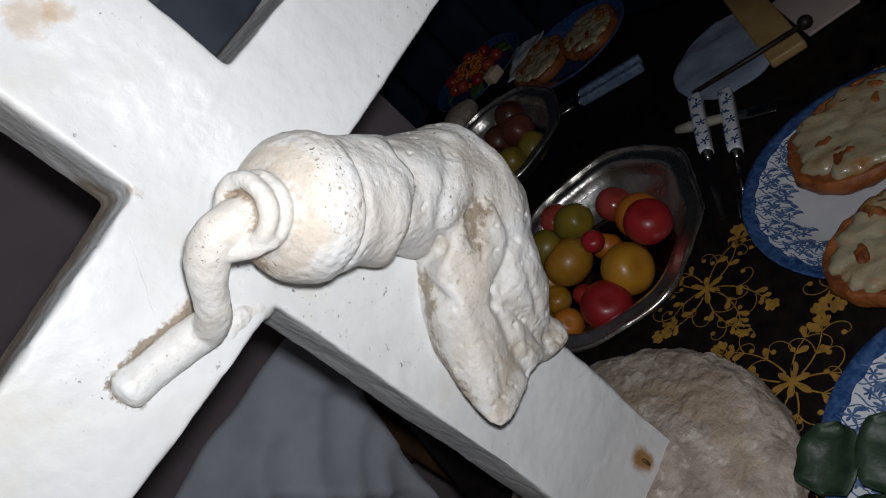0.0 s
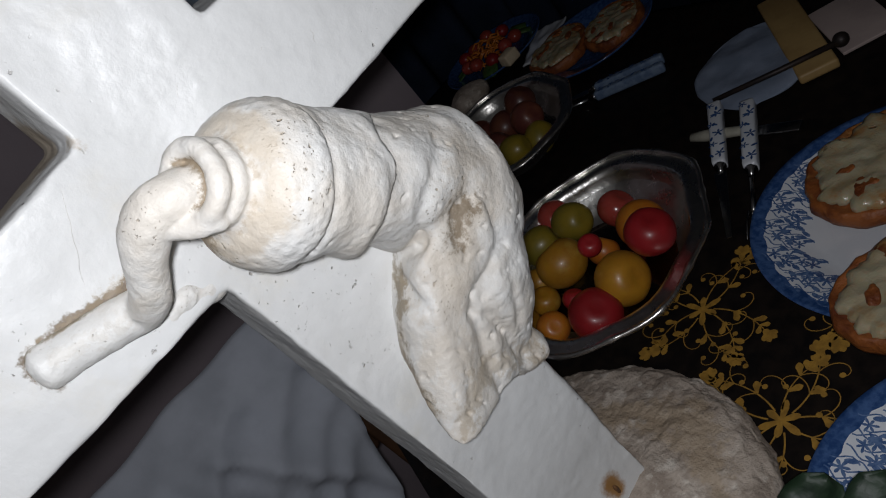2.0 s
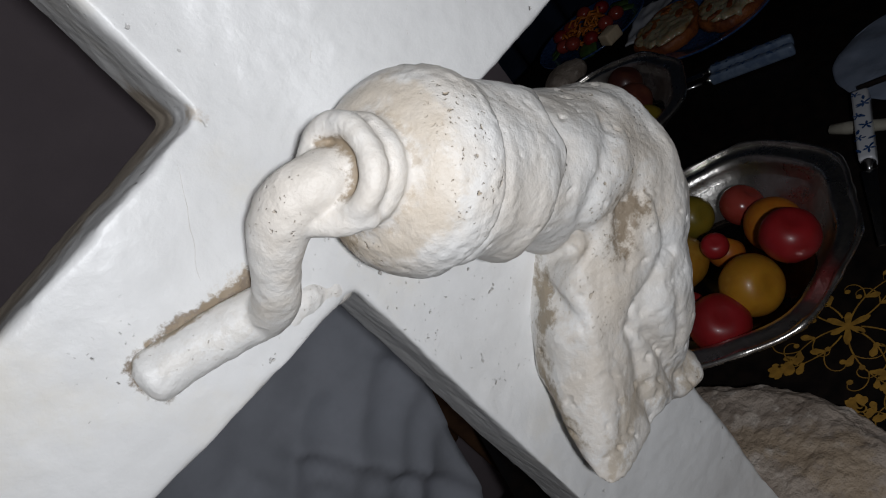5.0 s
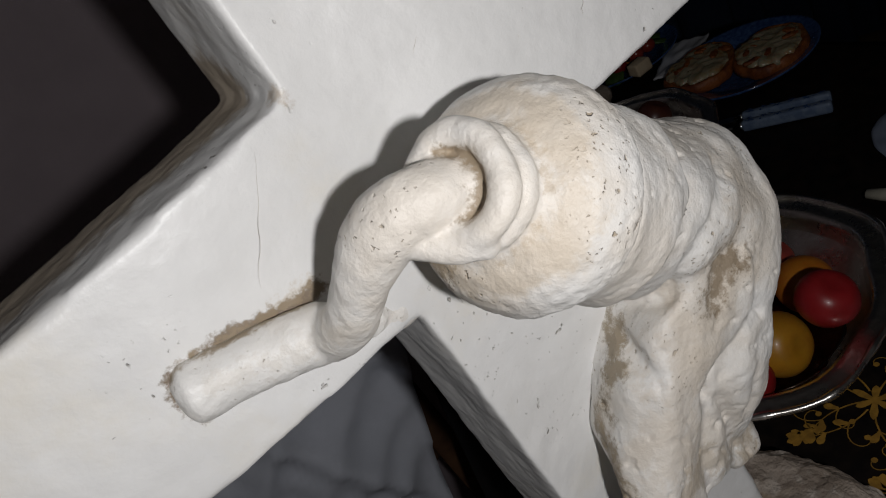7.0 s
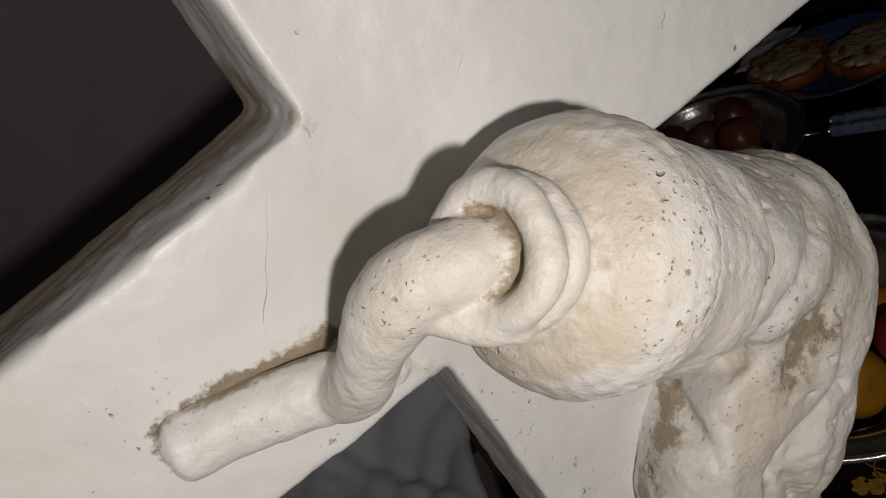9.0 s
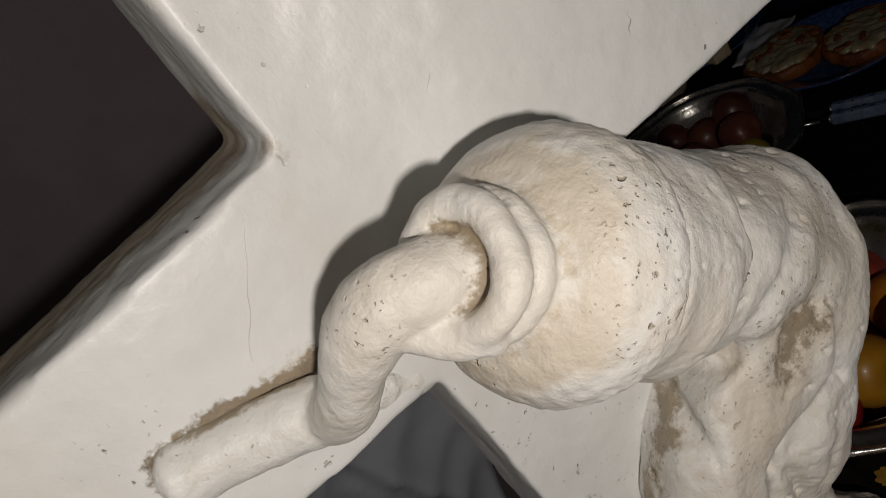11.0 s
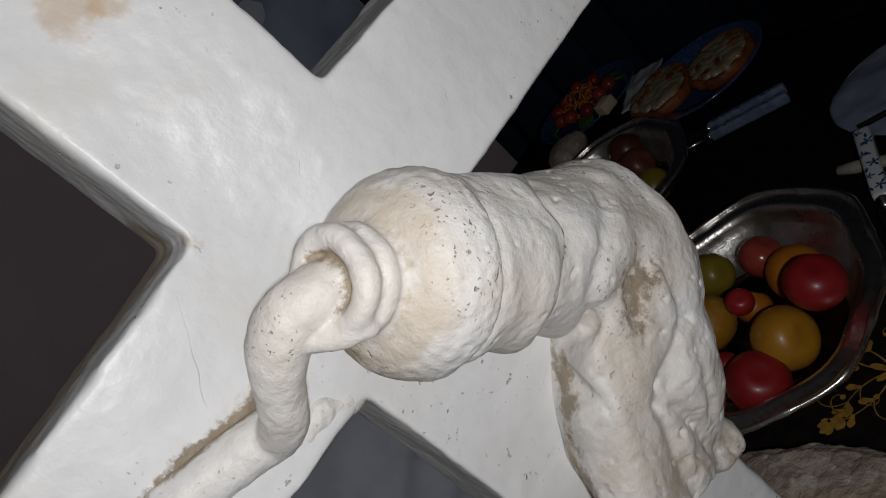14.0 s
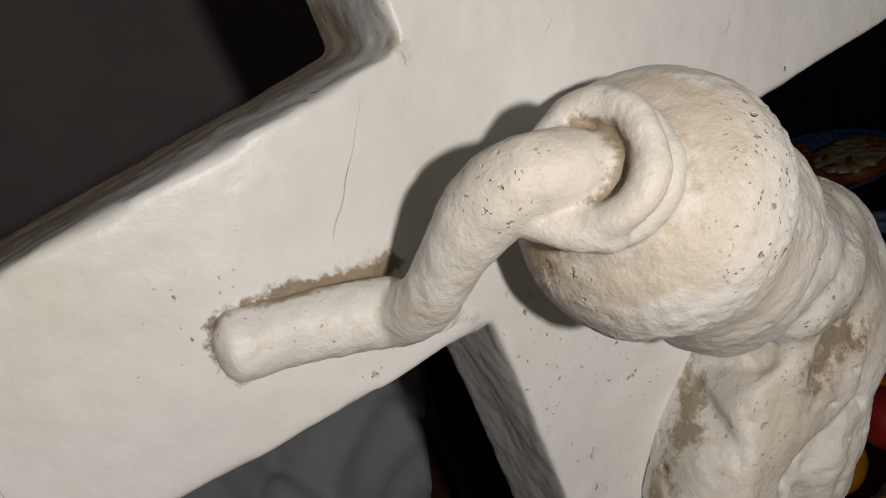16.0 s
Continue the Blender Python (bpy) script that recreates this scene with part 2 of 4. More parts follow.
streaked(plaster, (0.50, 0.43, 0.34), [(0.035, -0.034, 1.060), (0.055, -0.034, 1.085), (0.078, -0.030, 1.100)], 0.017, 0.25, 110, wild=1.6)
streaked(plaster, (0.33, 0.27, 0.19), [(0.016, -0.006, 1.073), (0.006, -0.014, 1.062), (0.000, -0.016, 1.052), (-0.010, -0.014, 1.038), (-0.022, -0.030, 1.022)], 0.0095, 0.95, 120, wild=1.7, core=0.3)
streaked(plaster, (0.42, 0.33, 0.21), [(-0.022, -0.043, 1.004), (-0.006, -0.040, 1.012), (0.010, -0.034, 1.006), (0.040, -0.020, 0.975)], 0.010, 0.5, 130, wild=2.2)
streaked(plaster, (0.26, 0.19, 0.11), [(-0.037, -0.042, 1.170), (-0.030, -0.028, 1.160)], 0.0125, 0.8, 300, wild=1.9)
streaked(plaster, (0.34, 0.26, 0.17), [(-0.034, -0.040, 1.170), (-0.026, -0.022, 1.158), (-0.014, -0.012, 1.145)], 0.010, 0.6, 200, wild=1.8)
# Brown line on the tube's own side of that edge
streaked(plaster, (0.28, 0.20, 0.10), [(-0.116, -0.019, 1.1835), (-0.098, -0.018, 1.1812), (-0.086, -0.017, 1.1772), (-0.075, -0.016, 1.1738)], 0.0030, 0.8, 300, wild=1.2)
streaked(plaster, (0.50, 0.41, 0.28), [(-0.105, -0.028, 1.176), (-0.08, -0.028, 1.168), (-0.068, -0.046, 1.172)], 0.006, 0.18, 150, wild=2.4)
cracked(plaster, (0.40, 0.32, 0.22), 48, 0.010, 0.76, 0.3, 0.0003)
streaked(plaster, (0.36, 0.28, 0.18), [(-0.008, -0.010, 1.044), (-0.018, -0.022, 1.032), (-0.026, -0.034, 1.018)], 0.0060, 0.6, 150, wild=1.8)
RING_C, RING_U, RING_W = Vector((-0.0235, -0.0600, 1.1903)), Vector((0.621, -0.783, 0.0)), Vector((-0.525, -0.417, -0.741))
# Browner rings in the lip's inner crease and at the neck, tan beyond
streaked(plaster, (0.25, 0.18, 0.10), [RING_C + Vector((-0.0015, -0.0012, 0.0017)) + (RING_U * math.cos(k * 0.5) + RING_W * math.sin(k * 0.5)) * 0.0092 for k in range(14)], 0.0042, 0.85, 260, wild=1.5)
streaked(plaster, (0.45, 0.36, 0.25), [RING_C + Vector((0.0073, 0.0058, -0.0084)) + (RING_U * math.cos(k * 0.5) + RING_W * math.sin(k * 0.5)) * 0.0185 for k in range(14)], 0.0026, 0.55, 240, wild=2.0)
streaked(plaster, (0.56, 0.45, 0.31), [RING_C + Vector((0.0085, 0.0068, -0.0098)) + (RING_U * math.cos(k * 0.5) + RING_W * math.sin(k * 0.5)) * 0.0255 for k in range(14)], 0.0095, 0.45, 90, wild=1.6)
stone = mat("rough_stone", (0.50, 0.42, 0.35), (0.31, 0.25, 0.20), 42, 0.6, 0.9, c3=(0.72, 0.65, 0.57), scale3=62, grain=210, dist=0.0028)
streaked(stone, (0.42, 0.31, 0.19), [(0.06, 0.07, 0.795), (0.10, 0.00, 0.79), (0.05, -0.06, 0.80)], 0.022, 0.5, 60, wild=2.0)
crack_dirt = mat("crack_dirt", (0.52, 0.48, 0.43), (0.64, 0.60, 0.55), 300, 0.9, 0.2)
rust = mat("rusty_iron", (0.10, 0.05, 0.025), (0.22, 0.10, 0.03), 300, 0.8, 0.5)
cloth_black = mat("black_printed_cloth", (0.006, 0.005, 0.005), (0.014, 0.010, 0.008), 60, 0.55, 0.5, grain=900, dist=0.0004)
cloth_black.node_tree.nodes["Principled BSDF"].inputs["Specular IOR Level"].default_value = 0.12
gold_print = mat("gold_print", (0.42, 0.23, 0.035), (0.26, 0.14, 0.022), 120, 0.55, 0.4, grain=900, dist=0.0004)
# Dish bottom: the dark room it mirrors is put into the base colour
silver_well = mat("silver_with_dark_reflection", (0.30, 0.24, 0.20), (0.16, 0.12, 0.10), 30, 0.16, 0.3, metallic=1.0, grain=60, dist=0.001)
silver = mat("worn_silver", (0.90, 0.88, 0.84), (0.76, 0.73, 0.68), 40, 0.29, 0.5, metallic=1.0, grain=48, dist=0.0024)
steel = mat("steel", (0.6, 0.6, 0.6), (0.5, 0.5, 0.5), 60, 0.2, 0.1, metallic=1.0)
china_white = mat("white_china", (0.72, 0.73, 0.76), (0.64, 0.66, 0.70), 25, 0.14, 0.05, coat=0.5)
china_blue = mat("blue_china_glaze", (0.05, 0.10, 0.24), (0.13, 0.20, 0.36), 240, 0.14, 0.05, coat=0.5)
china_deep = mat("deep_blue_glaze", (0.02, 0.055, 0.17), (0.06, 0.12, 0.28), 150, 0.14, 0.05, coat=0.5)
crust = mat("baked_crust", (0.32, 0.10, 0.022), (0.13, 0.03, 0.008), 45, 0.5, 0.7, c3=(0.46, 0.23, 0.06), scale3=25, grain=250, dist=0.002)
cheese = mat("melted_cheese", (0.42, 0.37, 0.25), (0.36, 0.29, 0.17), 35, 0.3, 0.5, c3=(0.36, 0.17, 0.045), scale3=38, grain=90, dist=0.003, sss=0.2, coat=0.3)
specked(cheese, (0.20, 0.08, 0.02), 75, 0.26, 0.47, 0.001, 0.8)
red_skin = mat("red_tomato_skin", (0.33, 0.016, 0.02), (0.25, 0.012, 0.013), 30, 0.40, 0.25, coat=0.08, sss=0.1, grain=60, vary=0.12)
pink_skin = mat("pink_red_skin", (0.38, 0.06, 0.045), (0.28, 0.04, 0.025), 30, 0.22, 0.1, coat=0.15, sss=0.1, grain=60)
yellow_skin = mat("yellow_tomato_skin", (0.44, 0.21, 0.015), (0.34, 0.15, 0.013), 28, 0.40, 0.25, coat=0.08, sss=0.1, c3=(0.50, 0.30, 0.05), scale3=20, grain=60, vary=0.12)
orange_skin = mat("orange_tomato_skin", (0.50, 0.18, 0.016), (0.42, 0.12, 0.012), 28, 0.40, 0.25, coat=0.08, sss=0.1, grain=60)
green_skin = mat("olive_green_skin", (0.27, 0.19, 0.018), (0.19, 0.15, 0.016), 30, 0.40, 0.25, coat=0.08, grain=60, vary=0.1)
plum_skin = mat("dark_plum_skin", (0.10, 0.028, 0.022), (0.15, 0.05, 0.026), 30, 0.40, 0.25, coat=0.08, grain=60, vary=0.2)
calyx_green = mat("dry_green_stem", (0.10, 0.14, 0.03), (0.16, 0.14, 0.05), 200, 0.7, 0.3)
leaf_green = mat("dark_green_leaf", (0.010, 0.024, 0.012), (0.018, 0.040, 0.018), 60, 0.5, 0.5, grain=150)
stem_green = mat("pale_green_stem", (0.16, 0.24, 0.05), (0.10, 0.17, 0.04), 90, 0.5, 0.3)
wall_paint = mat("mauve_grey_wall_paint", (0.50, 0.42, 0.45), (0.43, 0.36, 0.39), 4, 0.8, 0.3, c3=(0.54, 0.45, 0.42), scale3=2.5, grain=60, dist=0.003)
navy = mat("navy_curtain_cloth", (0.035, 0.055, 0.11), (0.02, 0.035, 0.07), 12, 0.9, 0.5, grain=300)
grey_cloth = mat("grey_cotton_cloth", (0.66, 0.69, 0.77), (0.58, 0.61, 0.68), 14, 0.85, 0.5, grain=700, dist=0.0006)
brown_wood = mat("dark_brown_wood", (0.12, 0.06, 0.03), (0.07, 0.035, 0.018), 25, 0.5, 0.3, grain=150)
pale_wood = mat("pale_yellow_wood", (0.42, 0.28, 0.11), (0.33, 0.21, 0.08), 20, 0.5, 0.3, grain=150)
blue_cushion = mat("blue_grey_cushion_cloth", (0.24, 0.28, 0.37), (0.19, 0.23, 0.31), 40, 0.9, 0.6, grain=500)
paper = mat("pinkish_board", (0.46, 0.37, 0.34), (0.38, 0.30, 0.28), 10, 0.8, 0.2)
dark_metal = mat("dark_iron", (0.03, 0.025, 0.025), (0.05, 0.035, 0.03), 60, 0.5, 0.3, metallic=0.6)
ivory_mat = mat("ivory_handle", (0.42, 0.40, 0.33), (0.34, 0.32, 0.26), 60, 0.3, 0.1, coat=0.3)
carrot_mat = mat("grated_carrot", (0.62, 0.20, 0.02), (0.50, 0.14, 0.015), 90, 0.4, 0.3)
feta_mat = mat("white_cheese_cube", (0.72, 0.60, 0.42), (0.66, 0.52, 0.35), 90, 0.5, 0.5)
salad_mat = mat("salad_leaf", (0.04, 0.09, 0.02), (0.07, 0.13, 0.03), 90, 0.45, 0.3)
floor_wood = mat("dark_floor", (0.14, 0.09, 0.06), (0.09, 0.055, 0.035), 8, 0.6, 0.2, grain=90)
ceiling_mat = mat("grey_ceiling_paint", (0.35, 0.34, 0.33), (0.30, 0.29, 0.28), 5, 0.9, 0.2)
picture_mat = mat("blue_grey_print", (0.26, 0.33, 0.44), (0.48, 0.57, 0.72), 5, 0.35, 0.1, detail=3)
pale_print = mat("pale_blue_print", (0.72, 0.78, 0.88), (0.62, 0.68, 0.8), 30, 0.4, 0.1)


# ---- making meshes ----
def part(name, bm, material, parent=None, label="", smooth=True):
    me = bpy.data.meshes.new(name)
    bm.to_mesh(me)
    bm.free()
    if smooth:
        me.polygons.foreach_set("use_smooth", [True] * len(me.polygons))
    me.materials.append(material)
    ob = new(name, me)
    if parent is not None:
        ob.parent = parent
    if label:
        ob["label"] = label
    return ob


def thing(name, x, y, z, label, category, group="", rz=0):
    e = new(name)
    e.matrix_basis = pose(x, y, z, 0, 0, rz)
    e.empty_display_size = 0.05
    return tagged(e, label, category, group)


def box(bm, x0, x1, y0, y1, z0, z1, bevel=0.0):
    r = bmesh.ops.create_cube(bm, size=1, matrix=Matrix.Translation(((x0 + x1) / 2, (y0 + y1) / 2, (z0 + z1) / 2)) @ Matrix.Diagonal((x1 - x0, y1 - y0, z1 - z0, 1)))
    if bevel:
        edges = list({e for v in r["verts"] for e in v.link_edges})
        bmesh.ops.bevel(bm, geom=edges, offset=bevel, segments=2, affect="EDGES", profile=0.6)
    return bm


def revolve(profile, seg=48, wave=None):
    """A turned body from (radius, height) pairs; wave(angle, k) scales the radius of row k."""
    bm = bmesh.new()
    rows = []
    for k, (r, z) in enumerate(profile):
        if r < 1e-6:
            rows.append([bm.verts.new((0, 0, z))])
        else:
            row = []
            for i in range(seg):
                a = 2 * math.pi * i / seg
                q = r * (wave(a, k) if wave else 1)
                row.append(bm.verts.new((q * math.cos(a), q * math.sin(a), z)))
            rows.append(row)
    for a, b in zip(rows, rows[1:]):
        for i in range(seg):
            j = (i + 1) % seg
            if len(a) == 1 and len(b) > 1:
                bm.faces.new((a[0], b[i], b[j]))
            elif len(b) == 1 and len(a) > 1:
                bm.faces.new((a[i], b[0], a[j]))
            elif len(a) > 1:
                bm.faces.new((a[i], b[i], b[j], a[j]))
    bmesh.ops.recalc_face_normals(bm, faces=bm.faces)
    return bm


def tube(bm, pts, radii, seg=10, closed=False):
    """A swept round body through points with a radius at each."""
    pts = [Vector(p) for p in pts]
    rows = []
    n = len(pts)
    up = Vector((0.13, 0.21, 0.97))
    for i, p in enumerate(pts):
        t = (pts[(i + 1) % n] - pts[i - 1]) if closed else (pts[min(i + 1, n - 1)] - pts[max(i - 1, 0)])
        t.normalize()
        u = t.cross(up).normalized()
        w = t.cross(u).normalized()
        r = radii[i] if hasattr(radii, "__len__") else radii
        rows.append([bm.verts.new(p + u * r * math.cos(2 * math.pi * k / seg) + w * r * math.sin(2 * math.pi * k / seg)) for k in range(seg)])
    pairs = list(zip(rows, rows[1:])) + ([(rows[-1], rows[0])] if closed else [])
    for a, b in pairs:
        for k in range(seg):
            bm.faces.new((a[k], a[(k + 1) % seg], b[(k + 1) % seg], b[k]))
    if not closed:
        bm.faces.new(rows[0][::-1])
        bm.faces.new(rows[-1])
    bmesh.ops.recalc_face_normals(bm, faces=bm.faces)
    return bm


def spline(pts, steps=8):
    """Points along a smooth curve through pts; each may carry further numbers."""
    pts = [np.array(p, float) for p in pts]
    out = []
    for i in range(len(pts) - 1):
        p0, p1, p2, p3 = pts[max(i - 1, 0)], pts[i], pts[i + 1], pts[min(i + 2, len(pts) - 1)]
        for s in range(steps):
            t = s / steps
            out.append(0.5 * (2 * p1 + (p2 - p0) * t + (2 * p0 - 5 * p1 + 4 * p2 - p3) * t * t + (3 * p1 - p0 - 3 * p2 + p3) * t ** 3))
    out.append(pts[-1])
    return out


def ball(bm, p, r, stretch=(1, 1, 1), turn=None, sub=3):
    m = Matrix.Translation(p) @ (turn or Matrix()) @ Matrix.Diagonal((*(r * s for s in stretch), 1))
    bmesh.ops.create_icosphere(bm, subdivisions=sub, radius=1, matrix=m)


def welded(bm, voxel, smooth):
    """One closed skin round overlapping bodies."""
    me = bpy.data.meshes.new("raw")
    bm.to_mesh(me)
    bm.free()
    ob = new("raw", me)
    mo = ob.modifiers.new("skin", "REMESH")
    mo.mode, mo.voxel_size = "VOXEL", voxel
    sm = ob.modifiers.new("soft", "SMOOTH")
    sm.iterations, sm.factor = smooth, 0.5
    bpy.context.view_layer.update()
    got = bpy.data.meshes.new_from_object(ob.evaluated_get(bpy.context.evaluated_depsgraph_get()))
    bpy.data.objects.remove(ob)
    bpy.data.meshes.remove(me)
    out = bmesh.new()
    out.from_mesh(got)
    bpy.data.meshes.remove(got)
    out.normal_update()
    return out


def roughened(bm, layers):
    """Pushes the skin in and out by layers of (scale, height, sharpness)."""
    bm.normal_update()
    moves = []
    for v in bm.verts:
        d = 0.0
        for sc, h, sharp in layers:
            q = noise.noise(v.co * sc)
            d += h * (q if not sharp else (1 - 2 * abs(q)) * 0.8)
        moves.append(v.normal * d)
    for v, m in zip(bm.verts, moves):
        v.co += m
    return bm


# ---- the room ----
def slab(name, x0, x1, y0, y1, z0, z1, material, label, category):
    return tagged(part(name, box(bmesh.new(), x0, x1, y0, y1, z0, z1), material, smooth=False), label, category, kind="structure")


slab("floor", -2.6, 3.0, -2.6, 3.2, -0.1, 0.0, floor_wood, "dark brown wooden floor of the room", "floor")
slab("ceiling", -2.6, 3.0, -2.6, 3.2, 2.6, 2.7, ceiling_mat, "plain grey painted ceiling over the room", "ceiling")
slab("wall_north", -2.6, 3.0, 3.2, 3.35, 0.0, 2.6, navy, "dark wall at the far end of the room", "wall")
slab("wall_south", -2.6, 3.0, -2.75, -2.6, 0.0, 2.6, ceiling_mat, "plain grey wall behind the camera", "wall")
slab("wall_west", -2.75, -2.6, -2.6, 3.2, 0.0, 2.6, ceiling_mat, "plain grey side wall of the room", "wall")
slab("wall_east", 3.0, 3.15, -2.6, 3.2, 0.0, 2.6, navy, "dark side wall of the room", "wall")
slab("wall_pier", -2.6, 0.525, 1.0, 1.14, 0.0, 2.6, wall_paint, "mauve-grey painted wall that ends behind the table", "wall")


def curtain():
    bm = bmesh.new()
    for i in range(161):
        x = 0.5 + 2.4 * i / 160
        y = 1.32 + 0.04 * math.sin(x * 42) + 0.02 * math.sin(x * 17 + 1)
        bm.verts.new((x, y, 0.02))
        bm.verts.new((x, y, 2.5))
    bm.verts.ensure_lookup_table()
    for i in range(160):
        bm.faces.new((bm.verts[2 * i], bm.verts[2 * i + 2], bm.verts[2 * i + 3], bm.verts[2 * i + 1]))
    ob = part("curtain", bm, navy)
    so = ob.modifiers.new("cloth", "SOLIDIFY")
    so.thickness = 0.003
    return tagged(ob, "dark navy curtain hanging in folds behind the table", "curtain")


curtain()


def wall_picture():
    e = thing("wall_picture", 0.40, 0.999, 1.30, "blue-grey print with pale shapes on the mauve wall", "picture")
    part("sheet", box(bmesh.new(), -0.13, 0.115, -0.008, 0, -0.14, 0.30, 0.002), picture_mat, e)
    for x, z, r in ((-0.075, -0.02, 0.016), (-0.045, 0.015, 0.025), (-0.01, 0.09, 0.03), (0.05, 0.16, 0.04)):
        bm = bmesh.new()
        bmesh.ops.create_circle(bm, cap_ends=True, segments=14, radius=r, matrix=pose(x, -0.0095, z, 90))
        for v in bm.verts:
            v.co.x += 0.25 * r * noise.noise(v.co * 60)
            v.co.z += 0.25 * r * noise.noise(v.co * 70 + Vector((3, 1, 2)))
        part("pale_shape", bm, pale_print, e, smooth=False)


wall_picture()


# ---- the table and its cloth ----
def table():
    e = thing("dining_table", 0.33, 0.26, 0, "dark brown wooden table under a black printed cloth", "table")
    bm = box(bmesh.new(), -0.41, 0.39, -0.80, 0.72, 0.715, 0.747, 0.004)
    for v in bm.verts:
        if v.co.x < 0:
            v.co.x += 0.2 * (v.co.y + 0.26) - 0.035
    part("tabletop", bm, brown_wood, e)
    for x, y in ((-0.36, -0.74), (-0.20, 0.66), (0.34, -0.74), (0.34, 0.66)):
        part("leg", box(bmesh.new(), x - 0.03, x + 0.03, y - 0.03, y + 0.03, 0, 0.715, 0.004), brown_wood, e)


table()


def tablecloth():
    bm = bmesh.new()
    nx, ny = 60, 110
    x0, x1, y0, y1 = -0.125, 0.715, -0.53, 0.975
    grid = []
    for i in range(nx + 1):
        for j in range(ny + 1):
            y = y0 + (y1 - y0) * j / ny
            left = x0 + 0.2 * y
            x = left + (x1 - left) * i / nx
            grid.append(bm.verts.new((x, y, 0.7492 + 0.0006 * noise.noise(Vector((x * 9, y * 9, 0))))))
    for i in range(nx):
        for j in range(ny):
            a = i * (ny + 1) + j
            bm.faces.new((grid[a], grid[a + ny + 1], grid[a + ny + 2], grid[a + 1]))
    ob = part("tablecloth", bm, cloth_black)
    tagged(ob, "black tablecloth printed with gold flowers and scrolls", "tablecloth")
    so = ob.modifiers.new("cloth", "SOLIDIFY")
    so.thickness, so.offset = 0.0012, -1
    return ob


cloth = tablecloth()


def ribbon(bm, pts, widths, z=0.7512):
    """A flat printed line through plan points."""
    pts = [Vector((p[0], p[1], z)) for p in pts]
    last = None
    for i, p in enumerate(pts):
        t = (pts[min(i + 1, len(pts) - 1)] - pts[max(i - 1, 0)]).normalized()
        n = Vector((-t.y, t.x, 0)) * widths[i] / 2
        cur = (bm.verts.new(p + n), bm.verts.new(p - n))
        if last:
            bm.faces.new((last[0], last[1], cur[1], cur[0]))
        last = cur


LAYER = [0]


def leaflet(bm, x, y, a, ln, w, lobes=0, z=0.7512):
    """A pointed printed petal or leaf."""
    c, s = math.cos(a), math.sin(a)
    LAYER[0] = (LAYER[0] + 1) % 11
    z += 0.00007 * LAYER[0]
    ring = []
    for k in range(14):
        t = k / 14
        u = ln * (0.5 - 0.5 * math.cos(2 * math.pi * t))
        v = w / 2 * math.sin(2 * math.pi * t) * (1 + lobes * math.cos(6 * math.pi * t))
        ring.append(bm.verts.new((x + c * u - s * v, y + s * u + c * v, z)))
    bm.faces.new(ring)


def curl(bm, x, y, a, size, turn):
    """A thin tendril that rolls up to a round dot."""
    pts, wid = [], []
    for i in range(12):
        t = i / 11
        pts.append((x, y))
        wid.append(0.0010 * (1 - 0.4 * t))
        a += turn * (0.15 + 0.42 * t)
        x += size / 7 * (1.1 - 0.7 * t) * math.cos(a)
        y += size / 7 * (1.1 - 0.7 * t) * math.sin(a)
    ribbon(bm, pts, wid)
    leaflet(bm, x - 0.0022 * math.cos(a), y - 0.0022 * math.sin(a), a, 0.0048, 0.0048)


def tulip(bm, x, y, a, size):
    """A cupped flower head of pointed petals on a small calyx."""
    for da, ln, w in ((-0.75, 0.85, 0.42), (-0.28, 1.0, 0.44), (0.28, 1.0, 0.44), (0.75, 0.85, 0.42)):
        leaflet(bm, x, y, a + da, size * ln, size * w, 0.25)
    leaflet(bm, x - 0.25 * size * math.cos(a), y - 0.25 * size * math.sin(a), a, size * 0.55, size * 0.5)


def scroll(bm, x, y, a, ln, bend, rnd):
    """A stem that leaves (x, y) in a bow, with curling tendrils and leaves, and ends in a flower head."""
    pts, wid = [], []
    ang, px, py = a, x, y
    n = 20
    for i in range(n):
        t = i / (n - 1)
        pts.append((px, py))
        wid.append(0.0015 - 0.0007 * t)
        ang += bend * 0.055 * (1 - 0.4 * t)
        px += ln / n * math.cos(ang)
        py += ln / n * math.sin(ang)
        if i in (6, 13):
            side = 1 if i == 6 else -1
            curl(bm, px, py, ang + side * 0.5, 0.024 + 0.008 * rnd.random(), side)
            leaflet(bm, px, py, ang - side * 0.8, 0.012, 0.0055, 0.3)
        if i == 16:
            leaflet(bm, px, py, ang + 0.9, 0.009, 0.0045, 0.3)
            leaflet(bm, px, py, ang - 0.9, 0.009, 0.0045, 0.3)
    ribbon(bm, pts, wid)
    tulip(bm, px, py, ang, 0.011 + 0.003 * rnd.random())


def blossom(bm, x, y, a, r, petals):
    for k in range(petals):
        leaflet(bm, x, y, a + 2 * math.pi * k / petals, r * (1 if k % 2 else 0.78), r * 0.30, 0.18)


